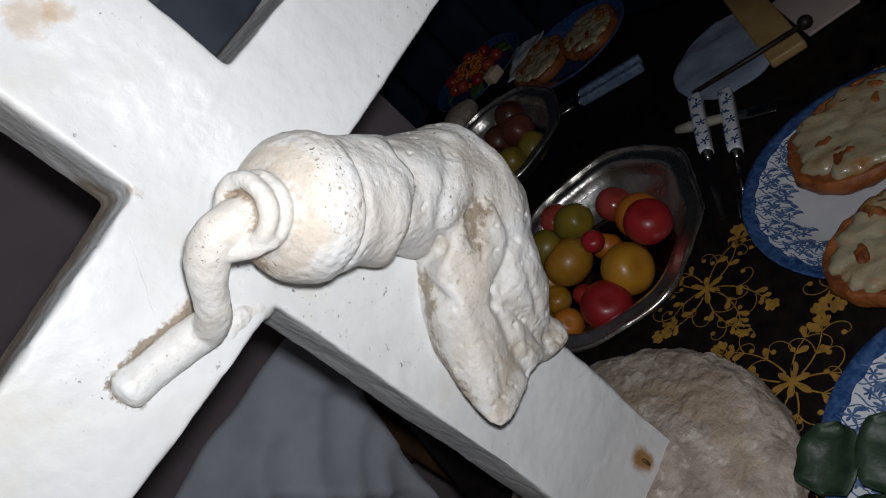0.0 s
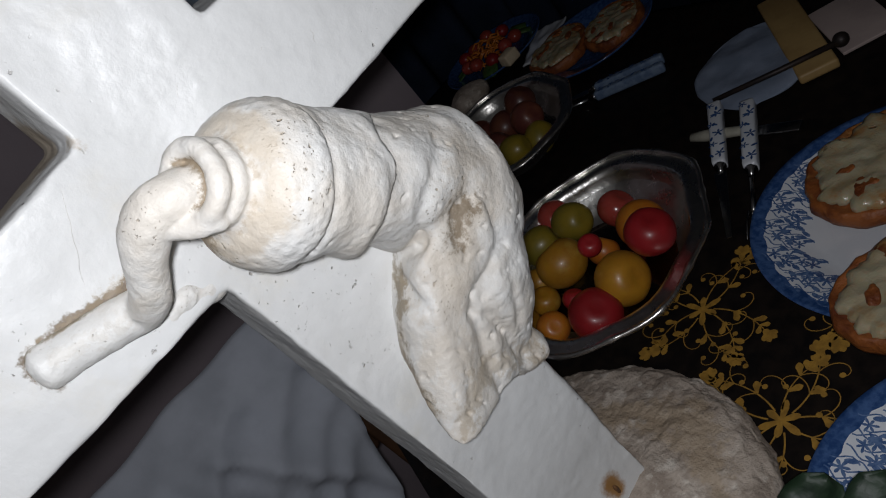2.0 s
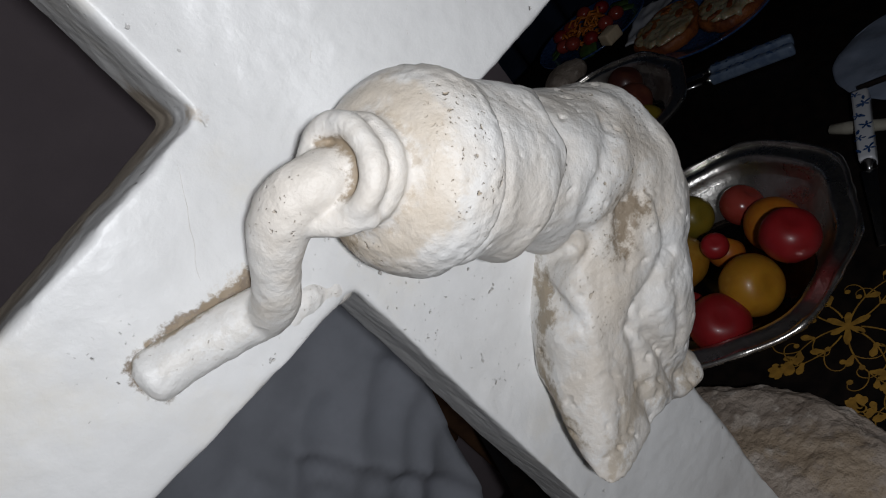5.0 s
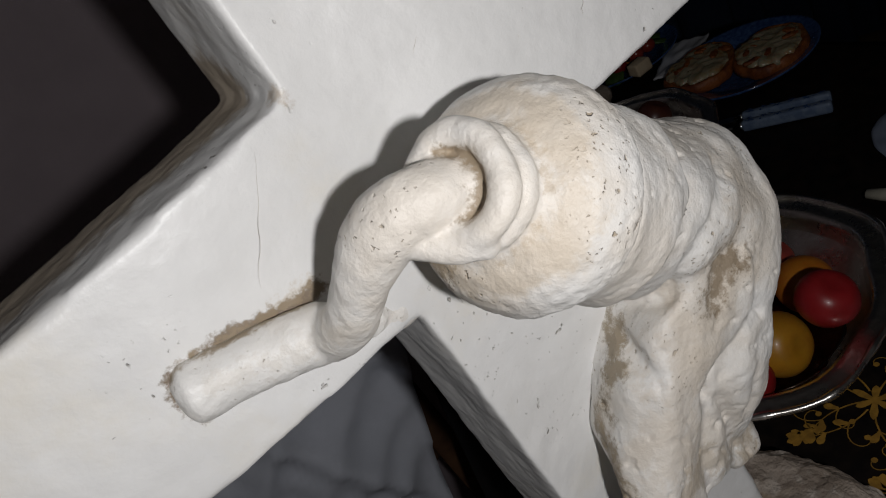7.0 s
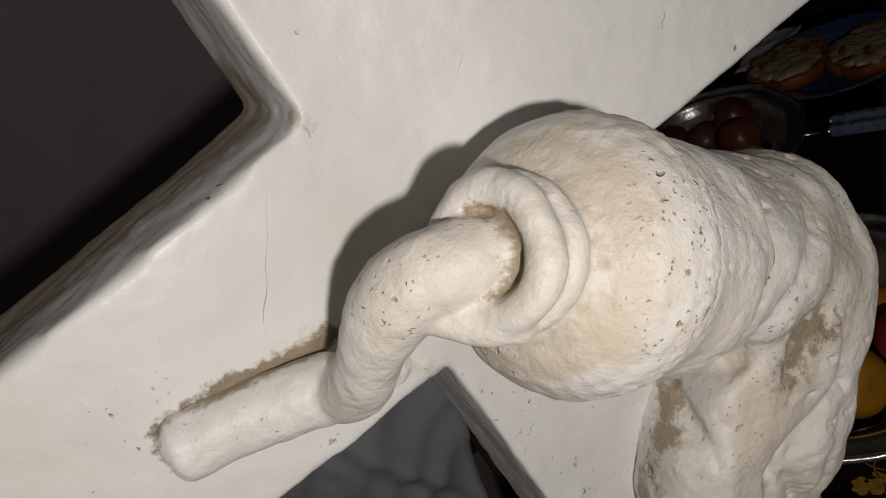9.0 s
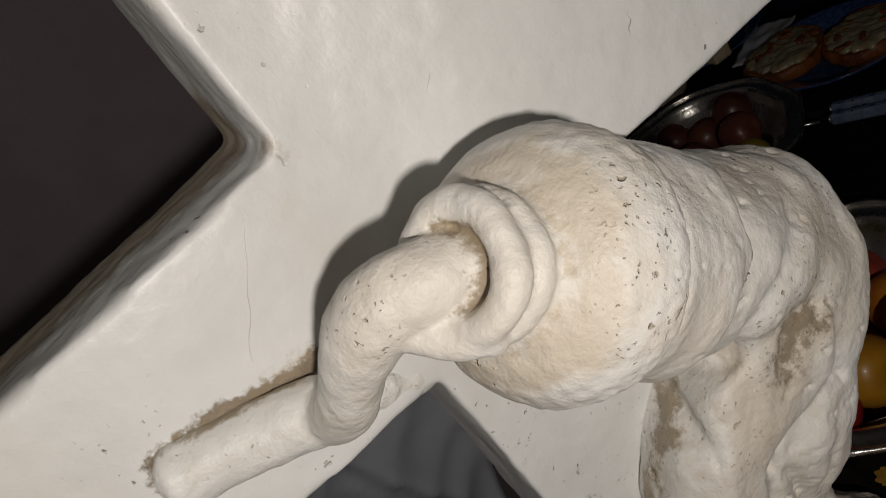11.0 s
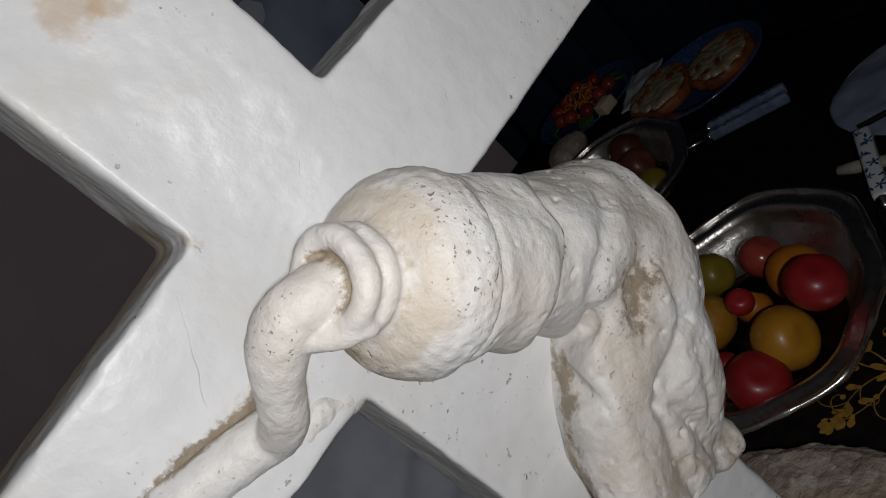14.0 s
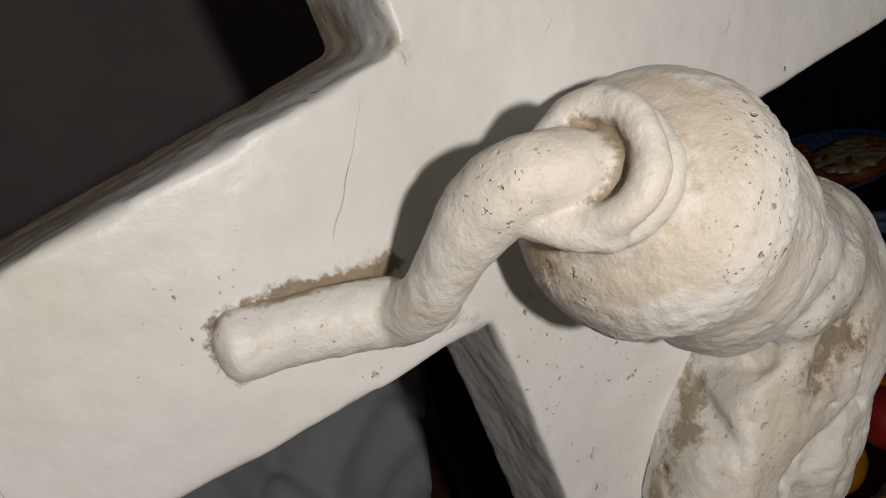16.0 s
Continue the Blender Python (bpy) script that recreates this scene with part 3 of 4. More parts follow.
def printed_sprays():
    bm = bmesh.new()
    for i in range(4):
        for j in range(5):
            rnd = random.Random(10 * i + j)
            cx, cy, turn = 0.213 + (i - 1) * 0.150 + (0.075 if j % 2 else 0), -0.041 + (j - 3) * 0.118, 0.7 + 0.4 * i + 0.9 * j
            if cx > 0.44 or (cx > 0.33 and cy > 0.06):
                continue
            blossom(bm, cx, cy, turn, 0.019, 6)
            for k in range(9):
                a = turn + (k + 0.5) * math.pi / 4.5 + 0.25 * rnd.random()
                scroll(bm, cx + 0.010 * math.cos(a), cy + 0.010 * math.sin(a), a, 0.046 + 0.020 * rnd.random(), 1 if k % 2 else -1, rnd)
    gone = [v for v in bm.verts if not (-0.04 < v.co.x < 0.71 and -0.525 < v.co.y < 0.97)]
    bmesh.ops.delete(bm, geom=gone, context="VERTS")
    ob = part("printed_flower_pattern", bm, gold_print, cloth, "gold printed flowers and curling vines", smooth=False)
    tagged(ob, kind="stuff")


printed_sprays()


# ---- the white cross with its plaster form ----
def cross():
    e = thing("plaster_cross", 0.0, 0.03, 0.75, "white plaster cross with a knotted bottle form on it", "sculpture")
    to_local = Matrix.Translation((0, -0.03, -0.75))

    bm = bmesh.new()
    zt, zb = 1.47, 0.775

    def outline(g, y):
        lo, up = 0.0445 + g, 0.039 + g
        return [(-lo, y, zb), (lo + 0.002, y, zb), (lo, y, 1.155 - g), (0.30, y, 1.158 - g), (0.30, y, 1.226 + g), (up - 0.001, y, 1.2265 + 0.3 * g),
                (up - 0.001, y, zt), (-up, y, zt), (-up, y, 1.2255 + 0.2 * g), (-0.30, y, 1.208 + 0.2 * g), (-0.30, y, 1.152 - g), (-lo, y, 1.138 - g)]
    fr = [bm.verts.new(p) for p in outline(0.0, 0.0)]
    bk = [bm.verts.new(p) for p in outline(0.010, 0.058)]
    bm.faces.new(fr)
    bm.faces.new(bk[::-1])
    for i in range(12):
        j = (i + 1) % 12
        bm.faces.new((fr[i], bk[i], bk[j], fr[j]))
    bmesh.ops.recalc_face_normals(bm, faces=bm.faces)
    bm = welded(bm, 0.0021, 6)
    for v in bm.verts:
        d = max(-v.co.x - 0.01, 0.0)
        v.co.y -= 0.014 * (1 - math.exp(-(d / 0.05) ** 2)) + 0.045 * d * d / (d + 0.03)
        d = max(v.co.x - 0.02, 0.0)
        v.co.y += 0.11 * d * d / (d + 0.02)
    roughened(bm, [(14, 0.0018, 0), (45, 0.0006, 0), (110, 0.0003, 0), (230, 0.0003, 0)])
    bm.transform(to_local)
    body = part("cross", bm, white_paint, e, "white painted cross with soft hand-made edges")

    def face_y(x):
        d = max(-x - 0.01, 0.0)
        e2 = max(x - 0.02, 0.0)
        return -0.014 * (1 - math.exp(-(d / 0.05) ** 2)) - 0.045 * d * d / (d + 0.03) + 0.11 * e2 * e2 / (e2 + 0.02)

    for x0, z0, x1, z1 in ((0.016, 1.221, 0.003, 1.209), (0.049, 1.200, 0.042, 1.192), (-0.056, 1.2185, -0.080, 1.186), (-0.178, 1.176, -0.180, 1.157), (-0.02, 1.262, -0.024, 1.256), (0.075, 1.19, 0.071, 1.183)):
        bm = bmesh.new()
        pts = []
        for i in range(12):
            t = i / 11
            x = x0 + (x1 - x0) * t + 0.0012 * noise.noise(Vector((t * 4, x0 * 50, 1)))
            z = z0 + (z1 - z0) * t + 0.0012 * noise.noise(Vector((t * 4, z0 * 50, 7)))
            pts.append((x, face_y(x) + 0.0006 * noise.noise(Vector((t * 5, x0 * 90, 3))) - 0.0001, z))
        tube(bm, pts, [0.00002 + 0.00005 * math.sin(math.pi * i / 11) for i in range(12)], 5)
        bm.transform(to_local)
        part("hairline_crack", bm, crack_dirt, body, "dark hairline crack in the paint")

    # the knotted form
    bm = bmesh.new()
    def sweep(pts, steps=6):
        q = spline(pts, steps)
        for p in q:
            ball(bm, p[:3], p[3], sub=4 if p[3] > 0.02 else 3)
    sweep([(-0.1145, -0.0189, 1.1758, 0.0098), (-0.1090, -0.0185, 1.1743, 0.0098), (-0.099, -0.0175, 1.1715, 0.0098), (-0.087, -0.018, 1.1675, 0.0102), (-0.075, -0.020, 1.1640, 0.0100)])
    sweep([(-0.0730, -0.023, 1.1632, 0.0088), (-0.0668, -0.034, 1.1680, 0.0085), (-0.0605, -0.0420, 1.1770, 0.0083), (-0.0545, -0.0480, 1.1848, 0.0089), (-0.0470, -0.0528, 1.1915, 0.0100), (-0.0388, -0.0570, 1.1945, 0.0100), (-0.0305, -0.0585, 1.1930, 0.0094), (-0.0230, -0.0560, 1.1885, 0.0098), (-0.0180, -0.0525, 1.1850, 0.0105)])
    axis = Vector((0.58, 0.46, -0.67)).normalized()
    u = axis.cross(Vector((0, 0, 1))).normalized()
    w = axis.cross(u).normalized()
    ringc = Vector((-0.0235, -0.0600, 1.1903))
    for off, rad, tub in ((-0.0022, 0.0138, 0.0044), (0.0062, 0.0152, 0.0036)):
        c = ringc + axis * off
        pts = [c + (u * math.cos(a) + w * math.sin(a)) * rad * (1 + 0.03 * math.sin(3 * a + 90 * off)) for a in np.linspace(0, 2 * math.pi, 36, endpoint=False)]
        tube(bm, pts, tub, 10, True)
    neck = revolve([(0, 0.004), (0.0120, 0.0042), (0.0145, 0.0080), (0.0175, 0.0105), (0.0250, 0.0135), (0.0308, 0.0180), (0.0342, 0.0235), (0.0360, 0.0295), (0.0365, 0.0345), (0.0358, 0.0374), (0.0330, 0.0392), (0.02, 0.045), (0, 0.045)], 64)
    frame_m = Matrix((u, w, axis)).transposed().to_4x4()
    frame_m.translation = ringc
    neck.transform(frame_m)
    tmp = bpy.data.meshes.new("tmp")
    neck.to_mesh(tmp)
    neck.free()
    bm.from_mesh(tmp)
    bpy.data.meshes.remove(tmp)
    sweep([(-0.002, -0.0425, 1.165, 0.0330), (0.014, -0.031, 1.148, 0.0335), (0.029, -0.0195, 1.131, 0.0325), (0.045, -0.009, 1.114, 0.0350), (0.060, 0.001, 1.098, 0.0372), (0.072, 0.007, 1.083, 0.0405), (0.070, 0.005, 1.062, 0.0385)], 5)
    sweep([(0.060, 0.001, 1.064, 0.033), (0.034, 0.002, 1.048, 0.031), (0.018, 0.004, 1.028, 0.027)], 5)
    sweep([(0.060, 0.002, 1.060, 0.035), (0.046, -0.004, 1.030, 0.033), (0.036, -0.002, 1.002, 0.026), (0.020, 0.000, 0.980, 0.016)], 5)
    sweep([(0.058, -0.004, 1.050, 0.028), (0.043, -0.006, 1.010, 0.022), (0.038, -0.004, 0.988, 0.0155)], 5)
    # the hem: one corner drawn out forwards to a point, the other a lobe against the post
    for ring in ([(-0.0330, -0.0470, 0.9985), (-0.0345, -0.0440, 1.0040), (-0.0270, -0.0480, 0.9945), (-0.0270, -0.0310, 1.0240), (-0.0130, -0.0080, 1.0420), (0.0005, -0.0110, 1.0600), (0.0000, -0.0270, 1.0620), (-0.0170, -0.0260, 1.0400), (0.0140, -0.0080, 1.0720), (-0.0110, -0.0410, 1.0240), (0.0120, -0.0400, 1.0600), (-0.0110, -0.0430, 0.9970), (0.0080, -0.0345, 1.0170), (0.0020, 0.0040, 1.0550), (-0.0120, 0.0040, 1.0260), (0.0100, 0.0000, 0.9850), (0.0120, -0.0300, 0.9840)],
                 [(0.0130, -0.0390, 1.0600), (0.0220, -0.0320, 1.0750), (0.0080, -0.0365, 1.0170), (0.0300, -0.0370, 1.0420), (0.0080, -0.0350, 0.9880), (0.0320, -0.0175, 0.9860), (0.0280, -0.0245, 0.9730), (0.0100, 0.0040, 1.0620), (0.0450, 0.0040, 1.0500), (0.0450, 0.0040, 0.9600), (0.0040, 0.0040, 0.9820)],
                 [(0.0220, -0.0345, 1.0800), (0.0420, -0.0345, 1.0890), (0.0120, -0.0300, 1.0740), (0.0700, -0.0375, 1.0830), (0.0110, -0.0385, 1.0600), (0.0280, -0.0370, 1.0420), (0.0560, -0.0380, 1.0450), (0.0200, 0.0040, 1.0740), (0.0600, 0.0040, 1.0750), (0.0500, 0.0040, 1.0300)],
                 [(0.0465, -0.0120, 0.9885), (0.0465, -0.0205, 0.9640), (0.0280, -0.0250, 0.9725), (0.0320, -0.0180, 0.9860), (0.0530, -0.0100, 0.9700), (0.0500, 0.0060, 0.9870), (0.0525, 0.0060, 0.9570), (0.0200, 0.0040, 0.9560), (0.0450, -0.0120, 0.9560)]):
        b2 = bmesh.new()
        for p in ring:
            b2.verts.new(p)
        bmesh.ops.convex_hull(b2, input=b2.verts)
        tmp = bpy.data.meshes.new("tmp")
        b2.to_mesh(tmp)
        b2.free()
        bm.from_mesh(tmp)
        bpy.data.meshes.remove(tmp)
    # the lip's end, which runs into the tube
    sweep([(-0.0290, -0.0685, 1.1785, 0.0046), (-0.0340, -0.0660, 1.1805, 0.0045), (-0.0385, -0.0620, 1.1830, 0.0043), (-0.0425, -0.0575, 1.1865, 0.0040)], 5)
    for x, y, z, r in ((-0.062, -0.0045, 1.149, 0.0080), (-0.056, -0.0015, 1.1445, 0.0080), (-0.049, 0.0015, 1.1410, 0.0074), (-0.043, 0.0035, 1.139, 0.0066), (-0.070, -0.006, 1.149, 0.0066)):
        ball(bm, (x, y, z), r, (1.3, 1, 0.9), sub=3)
    ball(bm, ringc + axis * 0.007, 0.0125, sub=3)
    bm = welded(bm, 0.0010, 3)
    tip, out = Vector((-0.1186, -0.019, 1.1768)), Vector((-0.96, -0.09, 0.27))
    for v in bm.verts:
        if v.co.x < -0.10:
            over = (v.co - tip).dot(out)
            if over > -0.0040:
                v.co -= out * (over + 0.0040) * 0.42
    bm.normal_update()
    low_part = [v for v in bm.verts if v.co.z < 1.093 and (v.co - ringc).dot(axis) > 0.055]
    for k in range(36):
        bmesh.ops.smooth_vert(bm, verts=low_part, factor=0.5, use_axis_x=True, use_axis_y=True, use_axis_z=True)
    bm.normal_update()
    co = np.array([v.co for v in bm.verts])
    ax = np.array(axis)

    def near(ends, side=ax):
        """Distance of every point of the skin to a line, and how far it lies past the line along the body."""
        best, past = np.full(len(co), 9.0), np.zeros(len(co))
        pts = np.array(spline(ends, 4))
        for p, q in zip(pts, pts[1:]):
            way = q - p
            t = np.clip(((co - p) @ way) / (way @ way), 0, 1)
            off = co - (p + t[:, None] * way)
            d = np.linalg.norm(off, axis=1)
            closer = d < best
            best[closer], past[closer] = d[closer], (off @ side)[closer]
        return best, past

    push = np.zeros(len(co))
    wobble = np.array([noise.noise(Vector(c) * 150) + 0.6 * noise.noise(Vector(c) * 320) for c in co])
    # cloth folds: full before the line, dropping sharply behind it
    for ends, high, deep, run, side in (([(0.066, -0.010, 1.160), (0.060, -0.036, 1.152), (0.0468, -0.0479, 1.1455), (0.0434, -0.0535, 1.136), (0.0388, -0.0544, 1.1291), (0.029, -0.0566, 1.1255), (0.0199, -0.0570, 1.1225), (0.0114, -0.0495, 1.1169), (0.006, -0.030, 1.106), (0.006, -0.010, 1.100)], 0.0034, 0.0044, 0.013, ax),):
        d, past = near(ends, side)
        way = np.sign(past) * d + 0.0005 * wobble
        fall = 1 / (1 + np.exp(np.clip(-way / 0.0022, -60, 60)))
        push += (1 - fall) * high * np.exp(-(way / run) ** 2) - fall * deep * np.exp(-(way / 0.012) ** 2)
    # creases and hollows
    for ends, wide, deep in (([(0.084, -0.026, 1.119), (0.0713, -0.0384, 1.1146), (0.0610, -0.0440, 1.1120), (0.0505, -0.0450, 1.1080), (0.0400, -0.0430, 1.1020), (0.0340, -0.0380, 1.0930), (0.0293, -0.0143, 1.077)], 0.0048, 0.0036),
                             ([(-0.020, -0.062, 1.139), (0.000, -0.070, 1.1445), (0.012, -0.074, 1.153), (0.022, -0.068, 1.164), (0.030, -0.052, 1.172)], 0.0040, 0.0014),
                             ([(0.062, -0.037, 1.052), (0.046, -0.038, 1.048), (0.033, -0.037, 1.045), (0.024, -0.037, 1.038), (0.018, -0.035, 1.022), (0.012, -0.035, 1.006), (0.008, -0.035, 0.990)], 0.0046, 0.0036),
                             ([(0.024, -0.037, 1.038), (0.031, -0.032, 1.022), (0.031, -0.027, 1.003), (0.027, -0.024, 0.986), (0.022, -0.025, 0.975)], 0.0034, 0.0030),
                             ([(0.0696, -0.0386, 1.0443), (0.0513, -0.039, 1.030), (0.0420, -0.0320, 1.0080), (0.036, -0.021, 0.990), (0.028, -0.021, 0.980)], 0.0030, 0.0024),
                             ([(-0.012, -0.041, 1.012), (-0.004, -0.040, 1.020), (0.001, -0.038, 1.034)], 0.0022, 0.0010),
                             ([(0.0630, -0.0385, 1.0835), (0.0549, -0.0355, 1.0830), (0.0450, -0.0330, 1.0730), (0.0440, -0.0330, 1.0660)], 0.0056, 0.0014)):
        d, past = near(ends)
        q = np.clip((d + 0.0010 * wobble) / wide, 0, 9)
        push -= deep * np.exp(-q ** 8 if wide > 0.005 else -q ** 2)
    # raised lumps
    for x, y, z, r, h in ((0.047, -0.034, 1.0655, 0.0035, 0.0020), (0.033, -0.030, 1.056, 0.009, 0.0030), (0.022, -0.034, 1.010, 0.006, 0.0026), (0.044, -0.036, 1.036, 0.009, 0.0022), (0.070, -0.034, 1.100, 0.012, 0.0024), (0.020, -0.058, 1.116, 0.008, 0.0018), (0.036, -0.056, 1.140, 0.009, 0.0014)):
        push += h * np.exp(-(np.linalg.norm(co - (x, y, z), axis=1) / r) ** 2)
    for v, p in zip(bm.verts, push):
        q = v.co.copy()
        along = (q - ringc).dot(axis)
        low = max(0.0, min(1.0, (along - 0.038) / 0.006))
        leg = max(0.0, min(1.0, (1.075 - q.z) / 0.025))
        right = max(0.15, min(1.0, (q.x - 0.004 - 0.5 * (q.z - 1.0)) / 0.02))
        fold = noise.noise(Vector((q.x * 34, q.y * 30, q.z * 46)) + Vector((4, 0, 0)))
        off = q - ringc
        around = math.atan2(off.dot(u), off.dot(w))
        crease = noise.noise(Vector((along * 75 + 0.9 * around, around * 0.9, 3)) + 0.6 * noise.noise_vector(q * 30)) * (1 - leg)
        ridge = 1 - 2.6 * abs(noise.noise(q * 27 + Vector((7, 3, 1))))
        lump = noise.noise(q * 70 + Vector((2, 2, 9)))
        crag = 1 - 2.4 * abs(noise.noise(q * 75 + Vector((3, 9, 5))))
        pit = max(0.0, noise.noise(q * 150 + Vector((5, 1, 4))) - 0.36)
        chip = max(0.0, noise.noise(q * 210 + Vector((1, 7, 2))) - 0.46)
        v.co += v.normal * (p + low * (0.0022 * crease + 0.0018 * fold + 0.0007 * ridge + 0.0004 * lump + leg * right * (0.0004 * crag + 0.0006 * lump) - 0.005 * pit * leg - 0.004 * chip))
        v.co += v.normal * (0.0004 * noise.noise(q * 330) + 0.0004 * noise.noise(q * 560)) * max(0.0, 1 - abs(along - 0.031) / 0.009)
        v.co += v.normal * (0.00025 * noise.noise(q * 260) + (1 - low) * (0.0004 * lump + (0.0005 * noise.noise(q * 130) if along < 0.013 else 0.0)))
    bm.transform(to_local)
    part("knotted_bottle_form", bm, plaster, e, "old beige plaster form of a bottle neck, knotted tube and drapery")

    # rough foot
    bm = revolve([(0, 0.0), (0.120, 0.0), (0.131, 0.012), (0.129, 0.028), (0.116, 0.040), (0.08, 0.047), (0.04, 0.050), (0, 0.051)], 72)
    bm = welded(bm, 0.0022, 2)
    roughened(bm, [(9, 0.010, 0), (30, 0.0030, 0), (75, 0.0020, 0), (150, 0.0013, 0), (260, 0.0010, 0)])
    for v in bm.verts:
        v.co.z = max(v.co.z, 0.0015)
    bm.transform(pose(0.012, 0.0, 0))
    part("foot", bm, stone, e, "rough brownish-grey stone-like foot")
    bm = revolve([(0, 0), (0.0032, 0), (0.0035, 0.0012), (0, 0.002)], 10)
    bm.transform(pose(0.018, -0.0315, 0.068, 90, 0, 0) @ Matrix.Diagonal((0.5, 1.6, 1, 1)))
    part("nail_head", bm, rust, body, "rusty nail head")
    return e


cross()


# ---- silver dishes with fruit ----
def dish(x, y, r, rz, label):
    def lobes(a, k):
        return 1 + (0.018 * math.cos(8 * a) + 0.02 * math.cos(3 * a + 1) + 0.05 * math.cos(2 * a)) * min(1, k / 9) + (0.03 * math.cos(a - 0.4) if k else 0)
    e = thing("silver_dish", x, y, 0.7515, label, "dish", "silver fruit dishes", rz)
    R_ = r
    wall = [(R_ * (0.50 + 0.34 * math.sin(k * 0.14)), 0.004 + 0.041 * (1 - math.cos(k * 0.14)) / (1 - math.cos(1.4))) for k in range(11)]
    prof = [(0, 0.004)] + wall + [(R_ * 0.86, 0.0463), (R_ * 0.90, 0.0462), (R_ * 0.95, 0.0450), (R_ * 0.985, 0.0458), (R_, 0.0448), (R_ * 0.985, 0.042), (R_ * 0.86, 0.041), (R_ * 0.80, 0.030), (R_ * 0.66, 0.0095), (R_ * 0.52, 0.0), (0, 0.0)]
    tray = part("tray", revolve(prof, 96, lobes), silver, e, "worn silver with a wide scalloped rim")
    part("well", revolve([(0, 0.0052), (R_ * 0.50, 0.0052), (R_ * 0.55, 0.0058), (R_ * 0.60, 0.0078), (R_ * 0.605, 0.0062)], 64), silver_well, tray, "polished bottom with a dark reflection put into its colour")
    bm = bmesh.new()
    pts = []
    for i in range(160):
        a = 2 * math.pi * i / 160
        q = R_ * lobes(a, 11) * 0.985
        pts.append((q * math.cos(a), q * math.sin(a), 0.0462))
    tube(bm, pts, [0.0026 + 0.0012 * max(0, math.cos(16 * 2 * math.pi * i / 160)) ** 2 for i in range(160)], 6, True)
    part("beaded_edge", bm, silver, tray)
    return e


dish(0.224, 0.203, 0.136, 25, "scalloped silver dish heaped with red and yellow tomatoes")
dish(0.395, 0.535, 0.130, 60, "scalloped silver dish holding dark plums")


def fruit(name, material, r, label, category, tall=0.9, ribs=0.0, stem=False):
    prof = []
    n = 14
    for i in range(n + 1):
        a = math.pi * i / n
        rr = math.sin(a) ** 0.92
        z = -math.cos(a) * tall
        if a > 2.3:
            z -= 0.20 * ((a - 2.3) / (math.pi - 2.3)) ** 2
        prof.append((r * rr if 0 < i < n else 0, r * z))
    bm = revolve(prof, 28, (lambda a, k: 1 + ribs * math.cos(5 * a)) if ribs else None)
    ob = part(name, bm, material)
    tagged(ob, label, category, "fruit in the silver dishes")
    if stem:
        b2 = bmesh.new()
        for k in range(5):
            a = 2 * math.pi * k / 5
            tube(b2, [(0, 0, r * (tall - 0.2)), (0.12 * r * math.cos(a), 0.12 * r * math.sin(a), r * (tall - 0.14)), (0.26 * r * math.cos(a), 0.26 * r * math.sin(a), r * (tall - 0.1))], [0.0012, 0.001, 0.0004], 5)
        part("calyx", b2, calyx_green, ob, "small dry green stem scar")
    return ob


RED = ("tomato", red_skin, 0.0272, "ripe glossy red tomato in the silver dish", "tomato", 0.9, 0.012)
YEL = ("tomato", yellow_skin, 0.0285, "glossy yellow tomato in the silver dish", "tomato", 0.9, 0.01)
red, yel = fruit(*RED), fruit(*YEL)
red.matrix_basis = pose(0.241, 0.120, 0.822, 25, 15, 0)
yel.matrix_basis = pose(0.193, 0.216, 0.806, -35, 10, 0)
copy_thing(red, pose(0.157, 0.149, 0.788, 30, -20, 40))
copy_thing(yel, pose(0.202, 0.146, 0.790, 70, 30, 0))
red.scale = (0.90, 0.90, 0.90)
ob = fruit("tomato", orange_skin, 0.027, "round orange tomato under the red one", "tomato")
ob.matrix_basis = pose(0.272, 0.172, 0.788, 40, 20, 0)
ob = fruit("tomato", pink_skin, 0.022, "small pinkish red tomato at the back of the dish", "tomato")
ob.matrix_basis = pose(0.289, 0.222, 0.786, 30, 40, 0)
copy_thing(ob, pose(0.263, 0.305, 0.784, 60, 0, 0))
gr = fruit("plum", green_skin, 0.0225, "olive-green glossy plum in the silver dish", "plum", 1.15)
gr.matrix_basis = pose(0.251, 0.253, 0.800, 70, 30, 0)
copy_thing(gr, pose(0.219, 0.292, 0.786, 80, 0, 60))
ch = fruit("cherry_tomato", red_skin, 0.0125, "tiny red cherry tomato between larger ones", "tomato")
ch.matrix_basis = pose(0.212, 0.178, 0.822, 30, 0, 0)
sm = fruit("tomato", yellow_skin, 0.0168, "small yellow tomato low in the dish", "tomato")
sm.matrix_basis = pose(0.157, 0.232, 0.780, 20, 10, 0)
so_ = fruit("tomato", orange_skin, 0.0178, "small orange tomato near the rim of the dish", "tomato")
so_.matrix_basis = pose(0.131, 0.196, 0.780, 50, 0, 0)
copy_thing(sm, pose(0.178, 0.262, 0.778, 0, 60, 0))
copy_thing(so_, pose(0.235, 0.205, 0.779, 0, 60, 0))
copy_thing(ch, pose(0.168, 0.193, 0.783, 0, 30, 0))
copy_thing(sm, pose(0.128, 0.240, 0.779, 40, 60, 0))
pl = fruit("plum", plum_skin, 0.025, "dark red-brown plum in the far silver dish", "plum", 1.05)
pl.matrix_basis = pose(0.418, 0.490, 0.800, 60, 20, 0)
for x, y, z, a in ((0.452, 0.540, 0.800, 30), (0.418, 0.560, 0.782, 80), (0.372, 0.530, 0.781, 50), (0.395, 0.600, 0.782, 20), (0.345, 0.560, 0.781, 100)):
    copy_thing(pl, pose(x, y, z, a, a / 2, a))
copy_thing(gr, pose(0.360, 0.470, 0.792, 80, 20, 30))
